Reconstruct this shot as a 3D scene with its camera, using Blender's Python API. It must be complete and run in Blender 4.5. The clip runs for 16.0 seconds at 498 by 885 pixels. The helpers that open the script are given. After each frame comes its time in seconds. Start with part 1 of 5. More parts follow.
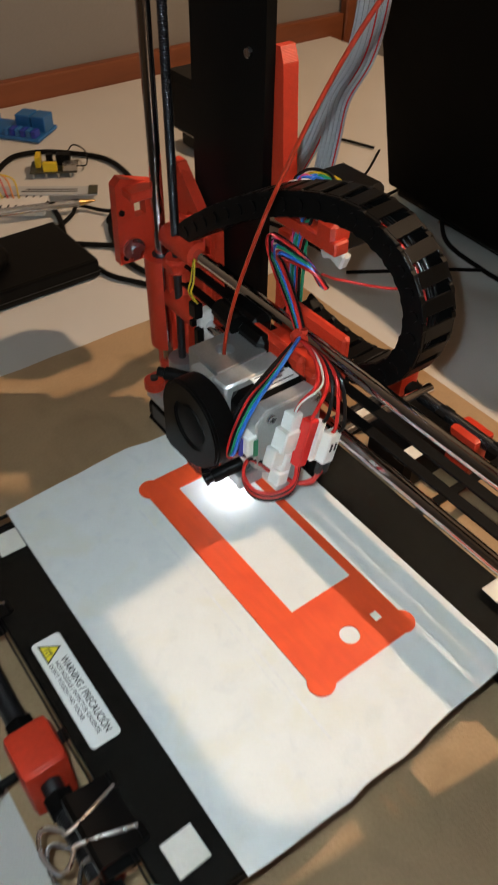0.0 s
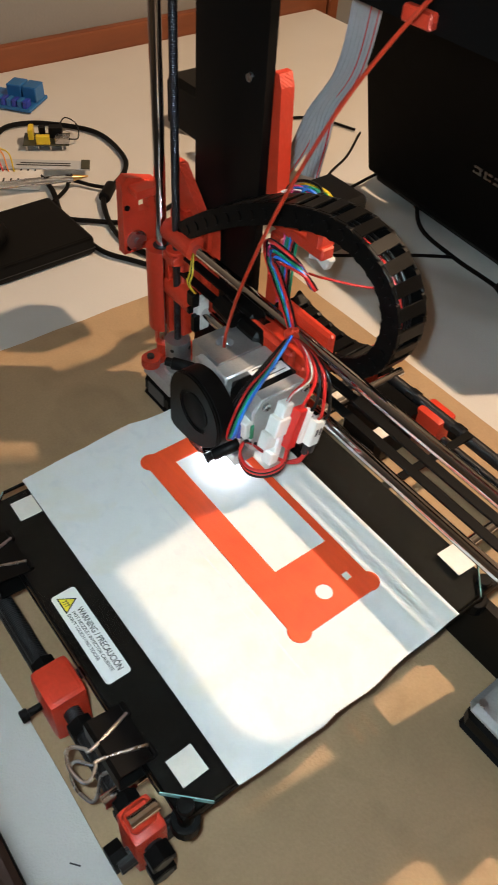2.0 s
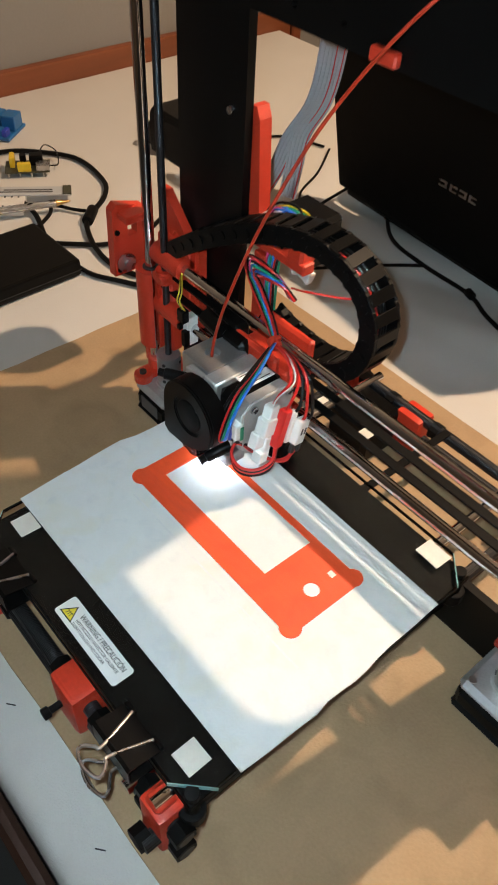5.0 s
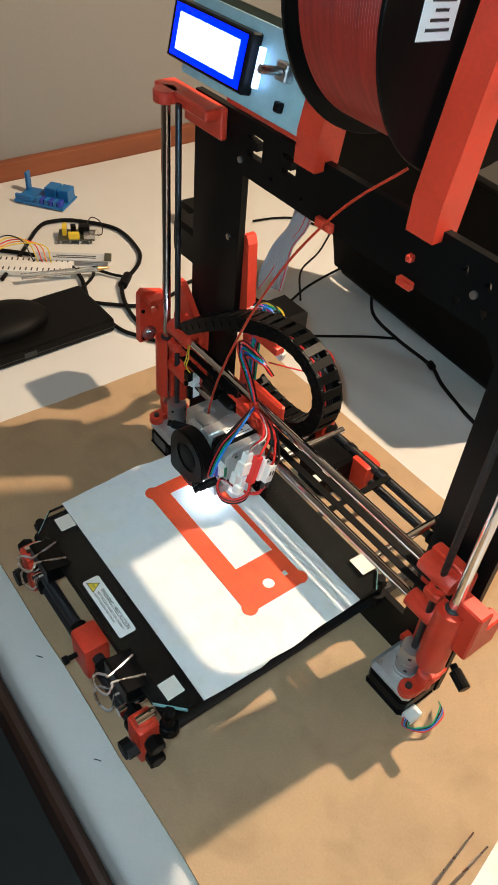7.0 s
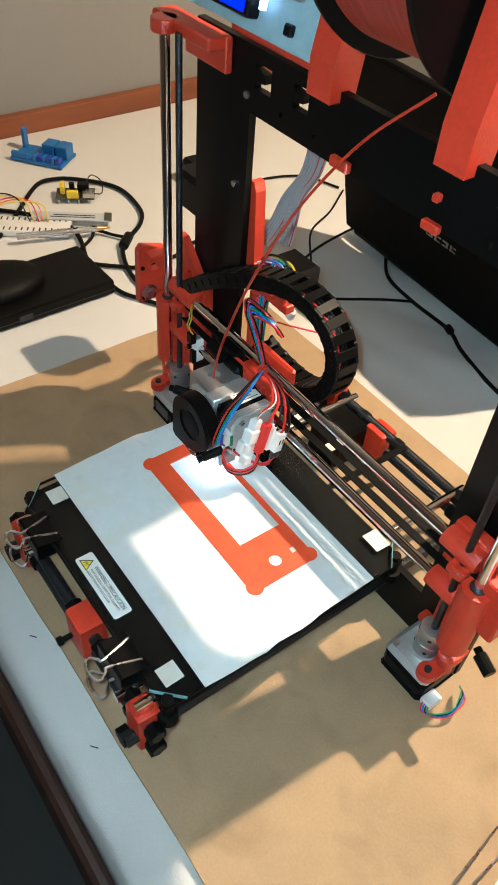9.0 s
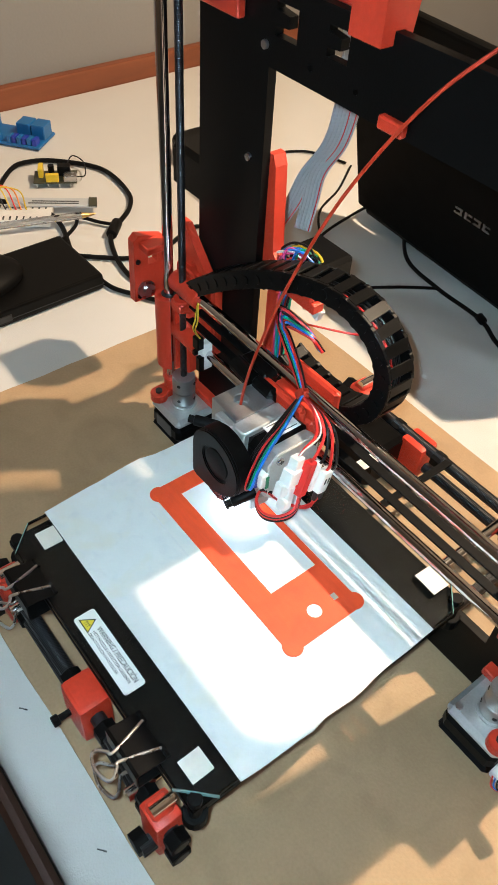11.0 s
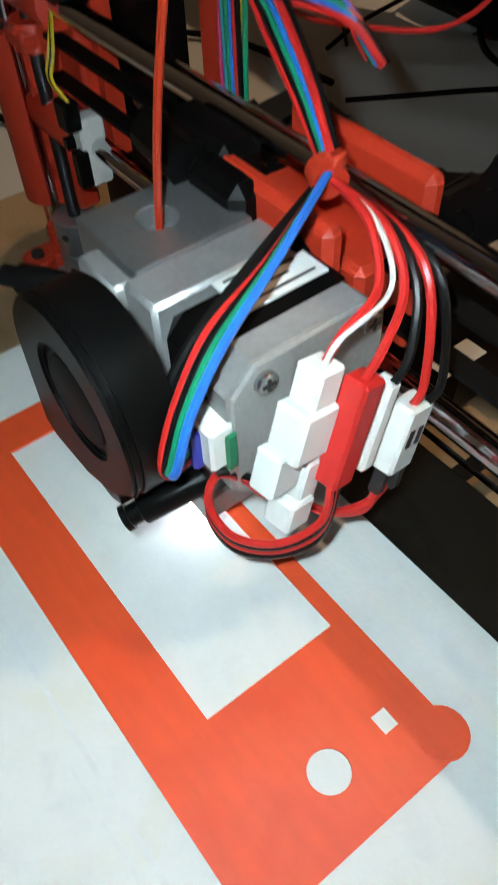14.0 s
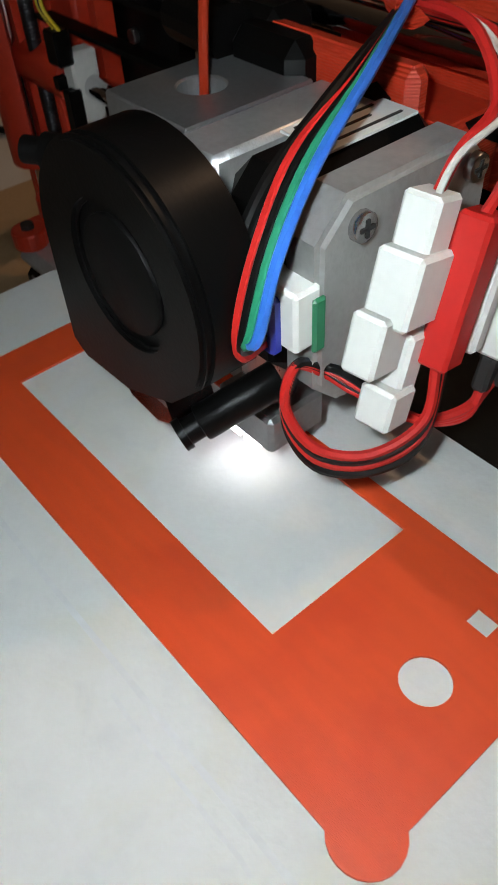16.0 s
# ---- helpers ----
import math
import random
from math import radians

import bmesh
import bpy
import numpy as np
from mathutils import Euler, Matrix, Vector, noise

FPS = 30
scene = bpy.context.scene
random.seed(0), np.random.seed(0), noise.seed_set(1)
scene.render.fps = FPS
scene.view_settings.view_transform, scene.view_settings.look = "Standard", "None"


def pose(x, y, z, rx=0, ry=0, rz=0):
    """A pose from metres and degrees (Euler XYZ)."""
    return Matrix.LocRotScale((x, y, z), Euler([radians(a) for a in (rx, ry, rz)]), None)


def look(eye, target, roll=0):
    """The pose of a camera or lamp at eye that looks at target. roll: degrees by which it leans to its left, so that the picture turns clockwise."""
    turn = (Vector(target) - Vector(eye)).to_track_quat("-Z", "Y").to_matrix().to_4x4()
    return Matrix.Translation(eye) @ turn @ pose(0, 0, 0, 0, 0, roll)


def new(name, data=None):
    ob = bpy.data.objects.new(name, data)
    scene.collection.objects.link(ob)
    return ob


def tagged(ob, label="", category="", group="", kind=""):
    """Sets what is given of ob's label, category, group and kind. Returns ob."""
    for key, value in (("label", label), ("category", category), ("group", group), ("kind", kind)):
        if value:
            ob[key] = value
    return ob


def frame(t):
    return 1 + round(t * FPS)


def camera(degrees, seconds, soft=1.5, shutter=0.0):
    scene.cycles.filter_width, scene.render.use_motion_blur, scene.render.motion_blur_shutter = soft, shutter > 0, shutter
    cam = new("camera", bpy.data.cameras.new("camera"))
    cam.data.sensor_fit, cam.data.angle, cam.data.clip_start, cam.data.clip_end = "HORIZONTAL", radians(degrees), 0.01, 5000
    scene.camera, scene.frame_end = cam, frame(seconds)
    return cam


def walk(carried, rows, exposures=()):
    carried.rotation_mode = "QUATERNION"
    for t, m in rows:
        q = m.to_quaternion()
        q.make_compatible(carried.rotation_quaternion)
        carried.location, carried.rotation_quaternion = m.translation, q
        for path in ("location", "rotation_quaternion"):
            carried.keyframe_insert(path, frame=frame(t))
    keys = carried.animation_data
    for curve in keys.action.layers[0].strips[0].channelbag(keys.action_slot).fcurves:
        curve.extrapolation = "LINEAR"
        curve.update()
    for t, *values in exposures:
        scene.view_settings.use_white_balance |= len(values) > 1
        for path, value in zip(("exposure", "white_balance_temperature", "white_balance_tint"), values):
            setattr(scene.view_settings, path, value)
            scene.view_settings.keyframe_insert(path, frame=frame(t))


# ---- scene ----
cam = camera(36.48, 16.0, soft=1.5, shutter=0.6)
PATH = [
    (0, 0.1837, -0.1335, 0.3873, 46.41, -0.77, 53.49),
    (0.5, 0.2070, -0.1397, 0.4075, 44.52, 0.02, 55.10),
    (1, 0.2118, -0.1394, 0.4292, 44.86, -0.06, 53.69),
    (1.5, 0.2131, -0.1476, 0.4342, 44.71, -1.55, 52.31),
    (2, 0.1999, -0.1636, 0.4354, 43.22, -3.22, 52.71),
    (2.5, 0.1864, -0.1664, 0.4372, 43.57, -1.18, 53.82),
    (3, 0.1782, -0.1662, 0.4220, 42.76, -0.93, 52.48),
    (3.5, 0.1770, -0.1762, 0.4118, 42.10, -1.73, 51.71),
    (4, 0.1845, -0.1844, 0.4161, 41.76, -1.62, 50.54),
    (4.5, 0.1951, -0.1852, 0.4320, 43.10, -2.33, 50.03),
    (5, 0.2127, -0.1863, 0.4550, 44.23, -2.54, 49.81),
    (7.5, 0.3310, -0.2446, 0.5883, 46.73, -4.06, 54.19),
    (8, 0.3287, -0.2406, 0.5741, 46.39, -3.72, 54.36),
    (10.5, 0.2333, -0.1875, 0.5067, 42.62, -3.88, 52.62),
    (11, 0.2156, -0.1817, 0.4912, 43.37, -2.96, 52.23),
    (11.5, 0.2001, -0.1720, 0.4647, 42.42, -3.22, 51.52),
    (12, 0.1777, -0.1669, 0.4105, 41.41, -4.37, 51.41),
    (12.5, 0.1563, -0.1526, 0.3582, 38.40, -1.83, 49.80),
    (13, 0.1354, -0.1138, 0.3191, 40.16, -2.54, 46.95),
    (13.5, 0.1116, -0.0472, 0.2738, 40.74, 4.98, 51.06),
    (14, 0.0891, -0.0229, 0.2491, 39.76, 1.71, 52.46),
    (14.5, 0.0873, -0.0342, 0.2301, 38.12, 0.21, 53.23),
    (15, 0.0933, -0.0373, 0.2272, 38.68, 0.61, 53.39),
    (15.5, 0.0872, -0.0380, 0.2146, 40.21, 1.00, 52.10),
    (16, 0.0891, -0.0406, 0.2056, 44.18, 2.73, 49.61),
]
# shift of the bed along y and of the print head along x, in millimetres
SHIFTS = [
    (0, 4.2, -17.6),
    (0.5, 1.2, -20.1),
    (1, 9.0, -10.3),
    (1.5, -2.0, -21.3),
    (2, 2.7, -15.1),
    (2.5, 1.8, -15.5),
    (3, -2.1, -19.5),
    (3.5, 5.5, -10.6),
    (4, -6.0, -21.9),
    (4.5, 4.1, -11.5),
    (5, -4.7, -19.3),
    (7.5, 0.5, -13.5),
    (8, -3.5, -16.3),
    (10.5, 0.4, -3.1),
    (11, 0.0, 0.0),
    (11.5, -0.0, 2.2),
    (12, -1.4, 4.1),
    (12.5, -3.2, 5.3),
    (13, -3.4, 8.2),
    (13.5, 0.3, 13.5),
    (14, -3.3, 16.8),
    (14.5, -1.2, 18.0),
    (15, -1.9, 20.0),
    (15.5, -1.0, 23.3),
    (16, 0.2, 26.6),
]
EXPOSE = [(0, -0.5, 6350, 16), (0.5, 0.05, 6200, 16), (1.5, 0.0, 6150, 15), (2.0, 0.15, 6150, 14), (3.5, 0.15, 6050, 12), (5.0, 0.2, 6000, 13), (8.0, 0.8, 5400, 4), (10.5, 0.8, 5500, 6),
          (12.0, 0.3, 5700, 10), (12.5, -0.2, 5850, 11), (13.0, -0.9, 5900, 12), (13.5, -1.7, 6000, 13), (14.0, -1.75, 6250, 13), (14.5, -2.0, 6500, 13), (15.0, -2.4, 6750, 18), (15.5, -2.45, 6800, 21), (16.0, -2.65, 6800, 22)]
walk(cam, [(t, pose(*p)) for t, *p in PATH], EXPOSE)

# ---- light ----
world = bpy.data.worlds.new("world")
world.use_nodes = True
world.node_tree.nodes["Background"].inputs[0].default_value = (0.55, 0.7, 0.85, 1)
world.node_tree.nodes["Background"].inputs[1].default_value = 0.25
scene.world = world


def lamp(name, kind, place, target, energy, colour, size):
    data = bpy.data.lights.new(name, kind)
    data.energy, data.color = energy, colour
    if kind == "AREA":
        data.shape, data.size, data.size_y = "RECTANGLE", size[0], size[1]
    else:
        data.shadow_soft_size = size
    ob = new(name, data)
    ob.matrix_world = look(place, target)
    return ob


lamp("room_lamp", "POINT", (0.22, 0.72, 1.20), (0, 0, 0), 70, (1.0, 0.70, 0.42), 0.014)
# Dim cool fill added behind the viewpoint; no window is known there.
lamp("cool_fill_light", "AREA", (0.9, -2.46, 1.35), (0.9, 0, 1.2), 2.5, (0.74, 0.91, 1.0), (1.4, 1.2))


# ---- materials ----
def material(name, base, rough=0.5, metal=0.0, vary=0.12, scale=40.0, bump=0.1, fine=400.0, coat=0.0, stretch=(1, 1, 1), glow=0.0, spec=0.5):
    m = bpy.data.materials.new(name)
    m.use_nodes = True
    nt = m.node_tree
    b = nt.nodes["Principled BSDF"]
    b.inputs["Metallic"].default_value = metal
    b.inputs["Coat Weight"].default_value = coat
    b.inputs["Specular IOR Level"].default_value = spec
    co = nt.nodes.new("ShaderNodeTexCoord")
    mp = nt.nodes.new("ShaderNodeMapping")
    mp.inputs["Scale"].default_value = stretch
    nt.links.new(co.outputs["Object"], mp.inputs[0])
    n1 = nt.nodes.new("ShaderNodeTexNoise")
    n1.inputs["Scale"].default_value, n1.inputs["Detail"].default_value = scale, 5
    n2 = nt.nodes.new("ShaderNodeTexNoise")
    n2.inputs["Scale"].default_value, n2.inputs["Detail"].default_value = fine, 3
    for n in (n1, n2):
        nt.links.new(mp.outputs[0], n.inputs["Vector"])
    mix = nt.nodes.new("ShaderNodeMix")
    mix.data_type = "RGBA"
    mix.inputs[6].default_value = tuple(max(0, c * (1 - vary)) for c in base) + (1,)
    mix.inputs[7].default_value = tuple(min(1, c * (1 + vary)) for c in base) + (1,)
    av = nt.nodes.new("ShaderNodeMath")
    av.operation = "MULTIPLY_ADD"
    av.inputs[1].default_value, av.inputs[2].default_value = 0.35, 0.0
    nt.links.new(n2.outputs[0], av.inputs[0])
    ad = nt.nodes.new("ShaderNodeMath")
    ad.operation = "MULTIPLY_ADD"
    ad.inputs[1].default_value = 0.65
    nt.links.new(n1.outputs[0], ad.inputs[0])
    nt.links.new(av.outputs[0], ad.inputs[2])
    ra = nt.nodes.new("ShaderNodeMapRange")
    ra.inputs[1].default_value, ra.inputs[2].default_value = 0.3, 0.7
    nt.links.new(ad.outputs[0], ra.inputs[0])
    nt.links.new(ra.outputs[0], mix.inputs[0])
    nt.links.new(mix.outputs[2], b.inputs["Base Color"])
    rr = nt.nodes.new("ShaderNodeMapRange")
    rr.inputs[3].default_value, rr.inputs[4].default_value = max(0.02, rough * 0.8), min(1, rough * 1.2)
    nt.links.new(n1.outputs[0], rr.inputs[0])
    nt.links.new(rr.outputs[0], b.inputs["Roughness"])
    if bump:
        bp = nt.nodes.new("ShaderNodeBump")
        bp.inputs["Strength"].default_value, bp.inputs["Distance"].default_value = bump, 0.0006
        nt.links.new(n2.outputs[0], bp.inputs["Height"])
        nt.links.new(bp.outputs[0], b.inputs["Normal"])
    if glow:
        b.inputs["Emission Color"].default_value = (*base, 1)
        b.inputs["Emission Strength"].default_value = glow
    return m


def clear(name, colour, rough=0.02, ior=1.47):
    m = bpy.data.materials.new(name)
    m.use_nodes = True
    b = m.node_tree.nodes["Principled BSDF"]
    b.inputs["Base Color"].default_value = (*colour, 1)
    b.inputs["Transmission Weight"].default_value = 1
    b.inputs["Roughness"].default_value = rough
    b.inputs["IOR"].default_value = ior
    return m


def layered(m, axis, spacing, depth):
    """Adds the fine printed layer lines of an extruded plastic part."""
    nt = m.node_tree
    b = nt.nodes["Principled BSDF"]
    co = nt.nodes.new("ShaderNodeTexCoord")
    wv = nt.nodes.new("ShaderNodeTexWave")
    wv.bands_direction = axis
    wv.inputs["Scale"].default_value = 1 / spacing / 3.2
    wv.inputs["Distortion"].default_value = 0.4
    nt.links.new(co.outputs["Object"], wv.inputs["Vector"])
    bp = nt.nodes.new("ShaderNodeBump")
    bp.inputs["Strength"].default_value, bp.inputs["Distance"].default_value = depth, 0.0002
    nt.links.new(wv.outputs[1], bp.inputs["Height"])
    old = b.inputs["Normal"].links
    if old:
        nt.links.new(old[0].from_socket, bp.inputs["Normal"])
    nt.links.new(bp.outputs[0], b.inputs["Normal"])
    return m


def stained(m, tint, scale, low, high, amount):
    """Adds faint stains with a shape of their own to a material."""
    nt = m.node_tree
    b = nt.nodes["Principled BSDF"]
    old = b.inputs["Base Color"].links[0].from_socket
    co = nt.nodes.new("ShaderNodeTexCoord")
    n = nt.nodes.new("ShaderNodeTexNoise")
    n.inputs["Scale"].default_value, n.inputs["Detail"].default_value, n.inputs["Distortion"].default_value = scale, 8, 0.6
    nt.links.new(co.outputs["Object"], n.inputs["Vector"])
    r = nt.nodes.new("ShaderNodeMapRange")
    r.inputs[1].default_value, r.inputs[2].default_value, r.inputs[4].default_value = low, high, amount
    nt.links.new(n.outputs[0], r.inputs[0])
    mix = nt.nodes.new("ShaderNodeMix")
    mix.data_type = "RGBA"
    mix.inputs[7].default_value = (*tint, 1)
    nt.links.new(r.outputs[0], mix.inputs[0])
    nt.links.new(old, mix.inputs[6])
    nt.links.new(mix.outputs[2], b.inputs["Base Color"])
    return m


CLOTH = material("white_cloth", (0.60, 0.58, 0.545), 0.85, vary=0.05, scale=9, bump=0.5, fine=900)
BOARD = stained(material("brown_board", (0.40, 0.265, 0.142), 0.75, vary=0.15, scale=14, bump=0.35, fine=500), (0.22, 0.14, 0.07), 22, 0.5, 0.8, 0.55)
WOOD_DARK = material("dark_wood", (0.045, 0.018, 0.010), 0.5, vary=0.25, scale=6, bump=0.1, stretch=(1, 8, 8))
WOOD = material("brown_wood", (0.20, 0.06, 0.022), 0.42, vary=0.25, scale=6, bump=0.1, stretch=(8, 1, 8))
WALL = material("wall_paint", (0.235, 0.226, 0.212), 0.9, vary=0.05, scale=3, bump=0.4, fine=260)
# Dark brown picked to cut bounce light off the ceiling and outer walls.
WALL_LOW_BOUNCE = material("low_bounce_brown_paint", (0.20, 0.165, 0.13), 0.9, vary=0.06, scale=3, bump=0.3, fine=260)
FLOOR = material("dark_floor", (0.060, 0.068, 0.072), 0.5, vary=0.2, scale=4, bump=0.1)
PAPER = stained(stained(material("paper", (0.71, 0.725, 0.705), 0.75, vary=0.035, scale=70, bump=0.15, fine=700), (0.68, 0.65, 0.50), 38, 0.52, 0.75, 0.5), (0.55, 0.58, 0.60), 90, 0.55, 0.8, 0.45)
TAPE = material("masking_tape", (0.72, 0.68, 0.6), 0.7, vary=0.06, scale=120, bump=0.3)
BLACK = material("black_plate", (0.004, 0.0036, 0.0033), 0.5, spec=0.05, vary=0.05, scale=30, bump=0)
STEEL_BLACK = material("black_steel", (0.0035, 0.0033, 0.0032), 0.38, spec=0.12, vary=0.25, scale=18, bump=0.12, fine=900)
PLASTIC_BLACK = material("black_plastic", (0.0035, 0.0033, 0.0032), 0.36, spec=0.12, vary=0.25, scale=60, bump=0.06, fine=1200)
LID_BLACK = material("black_lid", (0.004, 0.0038, 0.0035), 0.6, spec=0.06, vary=0.25, scale=60, bump=0.08, fine=1200)
RUBBER = material("black_rubber", (0.0035, 0.0033, 0.0032), 0.55, spec=0.12, vary=0.2, scale=60, bump=0.1)
RED = layered(material("red_printed_plastic", (0.62, 0.045, 0.018), 0.36, vary=0.14, scale=50, bump=0.1), "Z", 0.0006, 0.5)
ORANGE = stained(material("orange_red_print", (0.84, 0.088, 0.022), 0.42, vary=0.07, scale=60, bump=0.25, fine=1500, stretch=(1, 6, 1)), (0.72, 0.06, 0.018), 45, 0.5, 0.7, 0.5)
FILAMENT = material("red_filament", (0.43, 0.035, 0.012), 0.3, vary=0.1)
# Darker copy of the filament red; the winding's shade sits in its colour.
WINDING_SHADED = material("shaded_wound_red_filament", (0.20, 0.014, 0.007), 0.38, vary=0.35, scale=25, bump=0.3, stretch=(12, 1, 1))
CHROME = material("chrome", (0.72, 0.72, 0.74), 0.1, 1.0, vary=0.04, bump=0.02)
STEEL = material("zinc_steel", (0.55, 0.55, 0.56), 0.28, 1.0, vary=0.1, scale=90, bump=0.05)
THREAD = layered(material("dark_threaded_rod", (0.06, 0.06, 0.065), 0.35, 0.9, vary=0.2), "Z", 0.00125, 1.0)
THREAD_X = layered(material("dark_threaded_bar", (0.03, 0.03, 0.032), 0.4, 0.7, vary=0.2), "X", 0.00125, 1.0)
ALU = material("milled_aluminium", (0.46, 0.465, 0.47), 0.36, 0.85, vary=0.14, scale=60, bump=0.15, fine=900)
ALU_CAST = material("cast_aluminium", (0.60, 0.60, 0.59), 0.38, 0.65, vary=0.14, scale=80, bump=0.25, fine=700)
GLASS = clear("glass", (0.95, 1, 0.99), 0.02, 1.2)
GLASS_EDGE = material("green_glass_edge", (0.25, 0.5, 0.5), 0.1, vary=0.1, spec=0.8)
CLEAR = clear("clear_plastic", (0.85, 0.88, 0.95), 0.12)
WHITE = material("white_nylon", (0.84, 0.84, 0.80), 0.35, vary=0.05, bump=0.05)
LABEL = material("white_label", (0.82, 0.82, 0.8), 0.35, vary=0.03, bump=0.03)
# Grey copy of the label material, standing in for shade on the left motor.
LABEL_SHADED = material("shaded_label", (0.09, 0.09, 0.09), 0.45, vary=0.1)
INK = material("black_ink", (0.02, 0.02, 0.02), 0.5, bump=0)
YELLOW = material("yellow_ink", (0.85, 0.68, 0.03), 0.4, bump=0)
TAN = material("brass", (0.6, 0.4, 0.15), 0.3, 1.0)
RIBBON = material("grey_ribbon", (0.44, 0.46, 0.48), 0.45, vary=0.08, scale=30)
PENCIL = material("pencil_mark", (0.69, 0.705, 0.70), 0.8, vary=0.1, bump=0)
W_RED = material("red_wire", (0.62, 0.025, 0.02), 0.35)
W_BLACK = material("black_wire", (0.006, 0.006, 0.006), 0.35, spec=0.3)
W_BLUE = material("blue_wire", (0.03, 0.17, 0.62), 0.35)
W_GREEN = material("green_wire", (0.01, 0.26, 0.13), 0.35)
W_PINK = material("magenta_wire", (0.6, 0.06, 0.2), 0.35)
W_WHITE = material("white_wire", (0.7, 0.68, 0.64), 0.4)
W_YELLOW = material("yellow_wire", (0.7, 0.5, 0.02), 0.4)
W_TEAL = material("teal_wire", (0.03, 0.25, 0.3), 0.35)
W_ORANGE = material("orange_wire", (0.75, 0.25, 0.03), 0.4)
BLUE = material("blue_plastic", (0.02, 0.13, 0.36), 0.4, vary=0.12, scale=70)
PCB_BLUE = material("blue_socket", (0.02, 0.04, 0.35), 0.4)
GREEN = material("green_board", (0.02, 0.2, 0.1), 0.4)
PCB_DARK = material("dark_board", (0.05, 0.05, 0.03), 0.4)
LED = material("white_led", (0.9, 0.95, 1.0), 0.4, glow=60, vary=0, bump=0)
TORCH = material("white_torch_led", (0.77, 0.97, 0.98), 0.4, glow=9500, vary=0, bump=0)
SCREEN = material("lit_screen", (0.52, 0.66, 1.0), 0.3, glow=2.6, vary=0, bump=0)
SCREEN_RIM = material("screen_edge_glow", (0.008, 0.010, 1.0), 0.3, glow=2.2, vary=0, bump=0)
# Pale blue-green base carries the backlight's glow on the board.
PCB_LIT = material("backlit_look_board", (0.36, 0.50, 0.54), 0.4, vary=0.1, scale=90)


# ---- building helpers ----
def bx(bm, c, s, bev=0.0, m=None, seg=1):
    """A box with centre c and sizes s."""
    mat = Matrix.Translation(c) @ (m or Matrix()) @ Matrix.Diagonal((*s, 1))
    out = bmesh.ops.create_cube(bm, size=1, matrix=mat)
    if bev:
        es = list({e for v in out["verts"] for e in v.link_edges})
        bmesh.ops.bevel(bm, geom=es, offset=bev, segments=seg, affect="EDGES", profile=0.6, clamp_overlap=True)
    return bm


def box(a, b, bev=0.0, seg=1):
    """A new bmesh with one box from corner a to corner b."""
    bm = bmesh.new()
    return bx(bm, [(p + q) / 2 for p, q in zip(a, b)], [abs(q - p) for p, q in zip(a, b)], bev, seg=seg)


def cy(bm, a, b, r, seg=16, r2=None, bev=0.0):
    """A round bar from a to b."""
    a, b = Vector(a), Vector(b)
    d = b - a
    m = Matrix.Translation((a + b) / 2) @ d.to_track_quat("Z", "Y").to_matrix().to_4x4()
    out = bmesh.ops.create_cone(bm, cap_ends=True, segments=seg, radius1=r, radius2=r if r2 is None else r2, depth=d.length, matrix=m)
    if bev:
        es = [e for e in {e for v in out["verts"] for e in v.link_edges} if any(len(f.verts) > 4 for f in e.link_faces)]
        bmesh.ops.bevel(bm, geom=es, offset=bev, segments=2, affect="EDGES", profile=0.5)
    return bm


def bar(a, b, r, seg=16, r2=None, bev=0.0):
    return cy(bmesh.new(), a, b, r, seg, r2, bev)


def smooth_path(pts, n=6):
    pts = [Vector(p) for p in pts]
    ext = [2 * pts[0] - pts[1]] + pts + [2 * pts[-1] - pts[-2]]
    out = []
    for i in range(len(pts) - 1):
        p0, p1, p2, p3 = ext[i:i + 4]
        for k in range(n):
            t = k / n
            out.append(0.5 * (2 * p1 + (p2 - p0) * t + (2 * p0 - 5 * p1 + 4 * p2 - p3) * t * t + (3 * p1 - p0 - 3 * p2 + p3) * t ** 3))
    return out + [pts[-1]]


def tube(bm, pts, r, seg=7, n=6):
    """A tube along a smooth path."""
    path = smooth_path(pts, n)
    rings = []
    side = None
    for i, p in enumerate(path):
        d = (path[min(i + 1, len(path) - 1)] - path[max(i - 1, 0)]).normalized()
        if side is None:
            side = d.orthogonal().normalized()
        side = (side - d * side.dot(d)).normalized()
        up = d.cross(side)
        ring = []
        for k in range(seg):
            a = 2 * math.pi * k / seg
            ring.append(bm.verts.new(p + side * math.cos(a) * r + up * math.sin(a) * r))
        rings.append(ring)
    for q, s in zip(rings, rings[1:]):
        for k in range(seg):
            bm.faces.new((q[k], q[(k + 1) % seg], s[(k + 1) % seg], s[k]))
    bm.faces.new(rings[0][::-1])
    bm.faces.new(rings[-1])
    return bm


def strip(bm, pts, wide, thick, n=6):
    """A flat band along a path; wide is the half width as a vector."""
    path = smooth_path(pts, n)
    rings = []
    for i, p in enumerate(path):
        d = (path[min(i + 1, len(path) - 1)] - path[max(i - 1, 0)]).normalized()
        w = Vector(wide)
        nrm = d.cross(w).normalized() * thick / 2
        rings.append([bm.verts.new(q) for q in (p - w - nrm, p + w - nrm, p + w + nrm, p - w + nrm)])
    for q, s in zip(rings, rings[1:]):
        for k in range(4):
            bm.faces.new((q[k], q[(k + 1) % 4], s[(k + 1) % 4], s[k]))
    bm.faces.new(rings[0][::-1])
    bm.faces.new(rings[-1])
    return bm


def circle(cx, cyy, r, n=24, a0=0, a1=360):
    full = abs(a1 - a0) >= 360
    k = n if full else n + 1
    return [(cx + r * math.cos(radians(a0 + (a1 - a0) * i / n)), cyy + r * math.sin(radians(a0 + (a1 - a0) * i / n))) for i in range(k)]


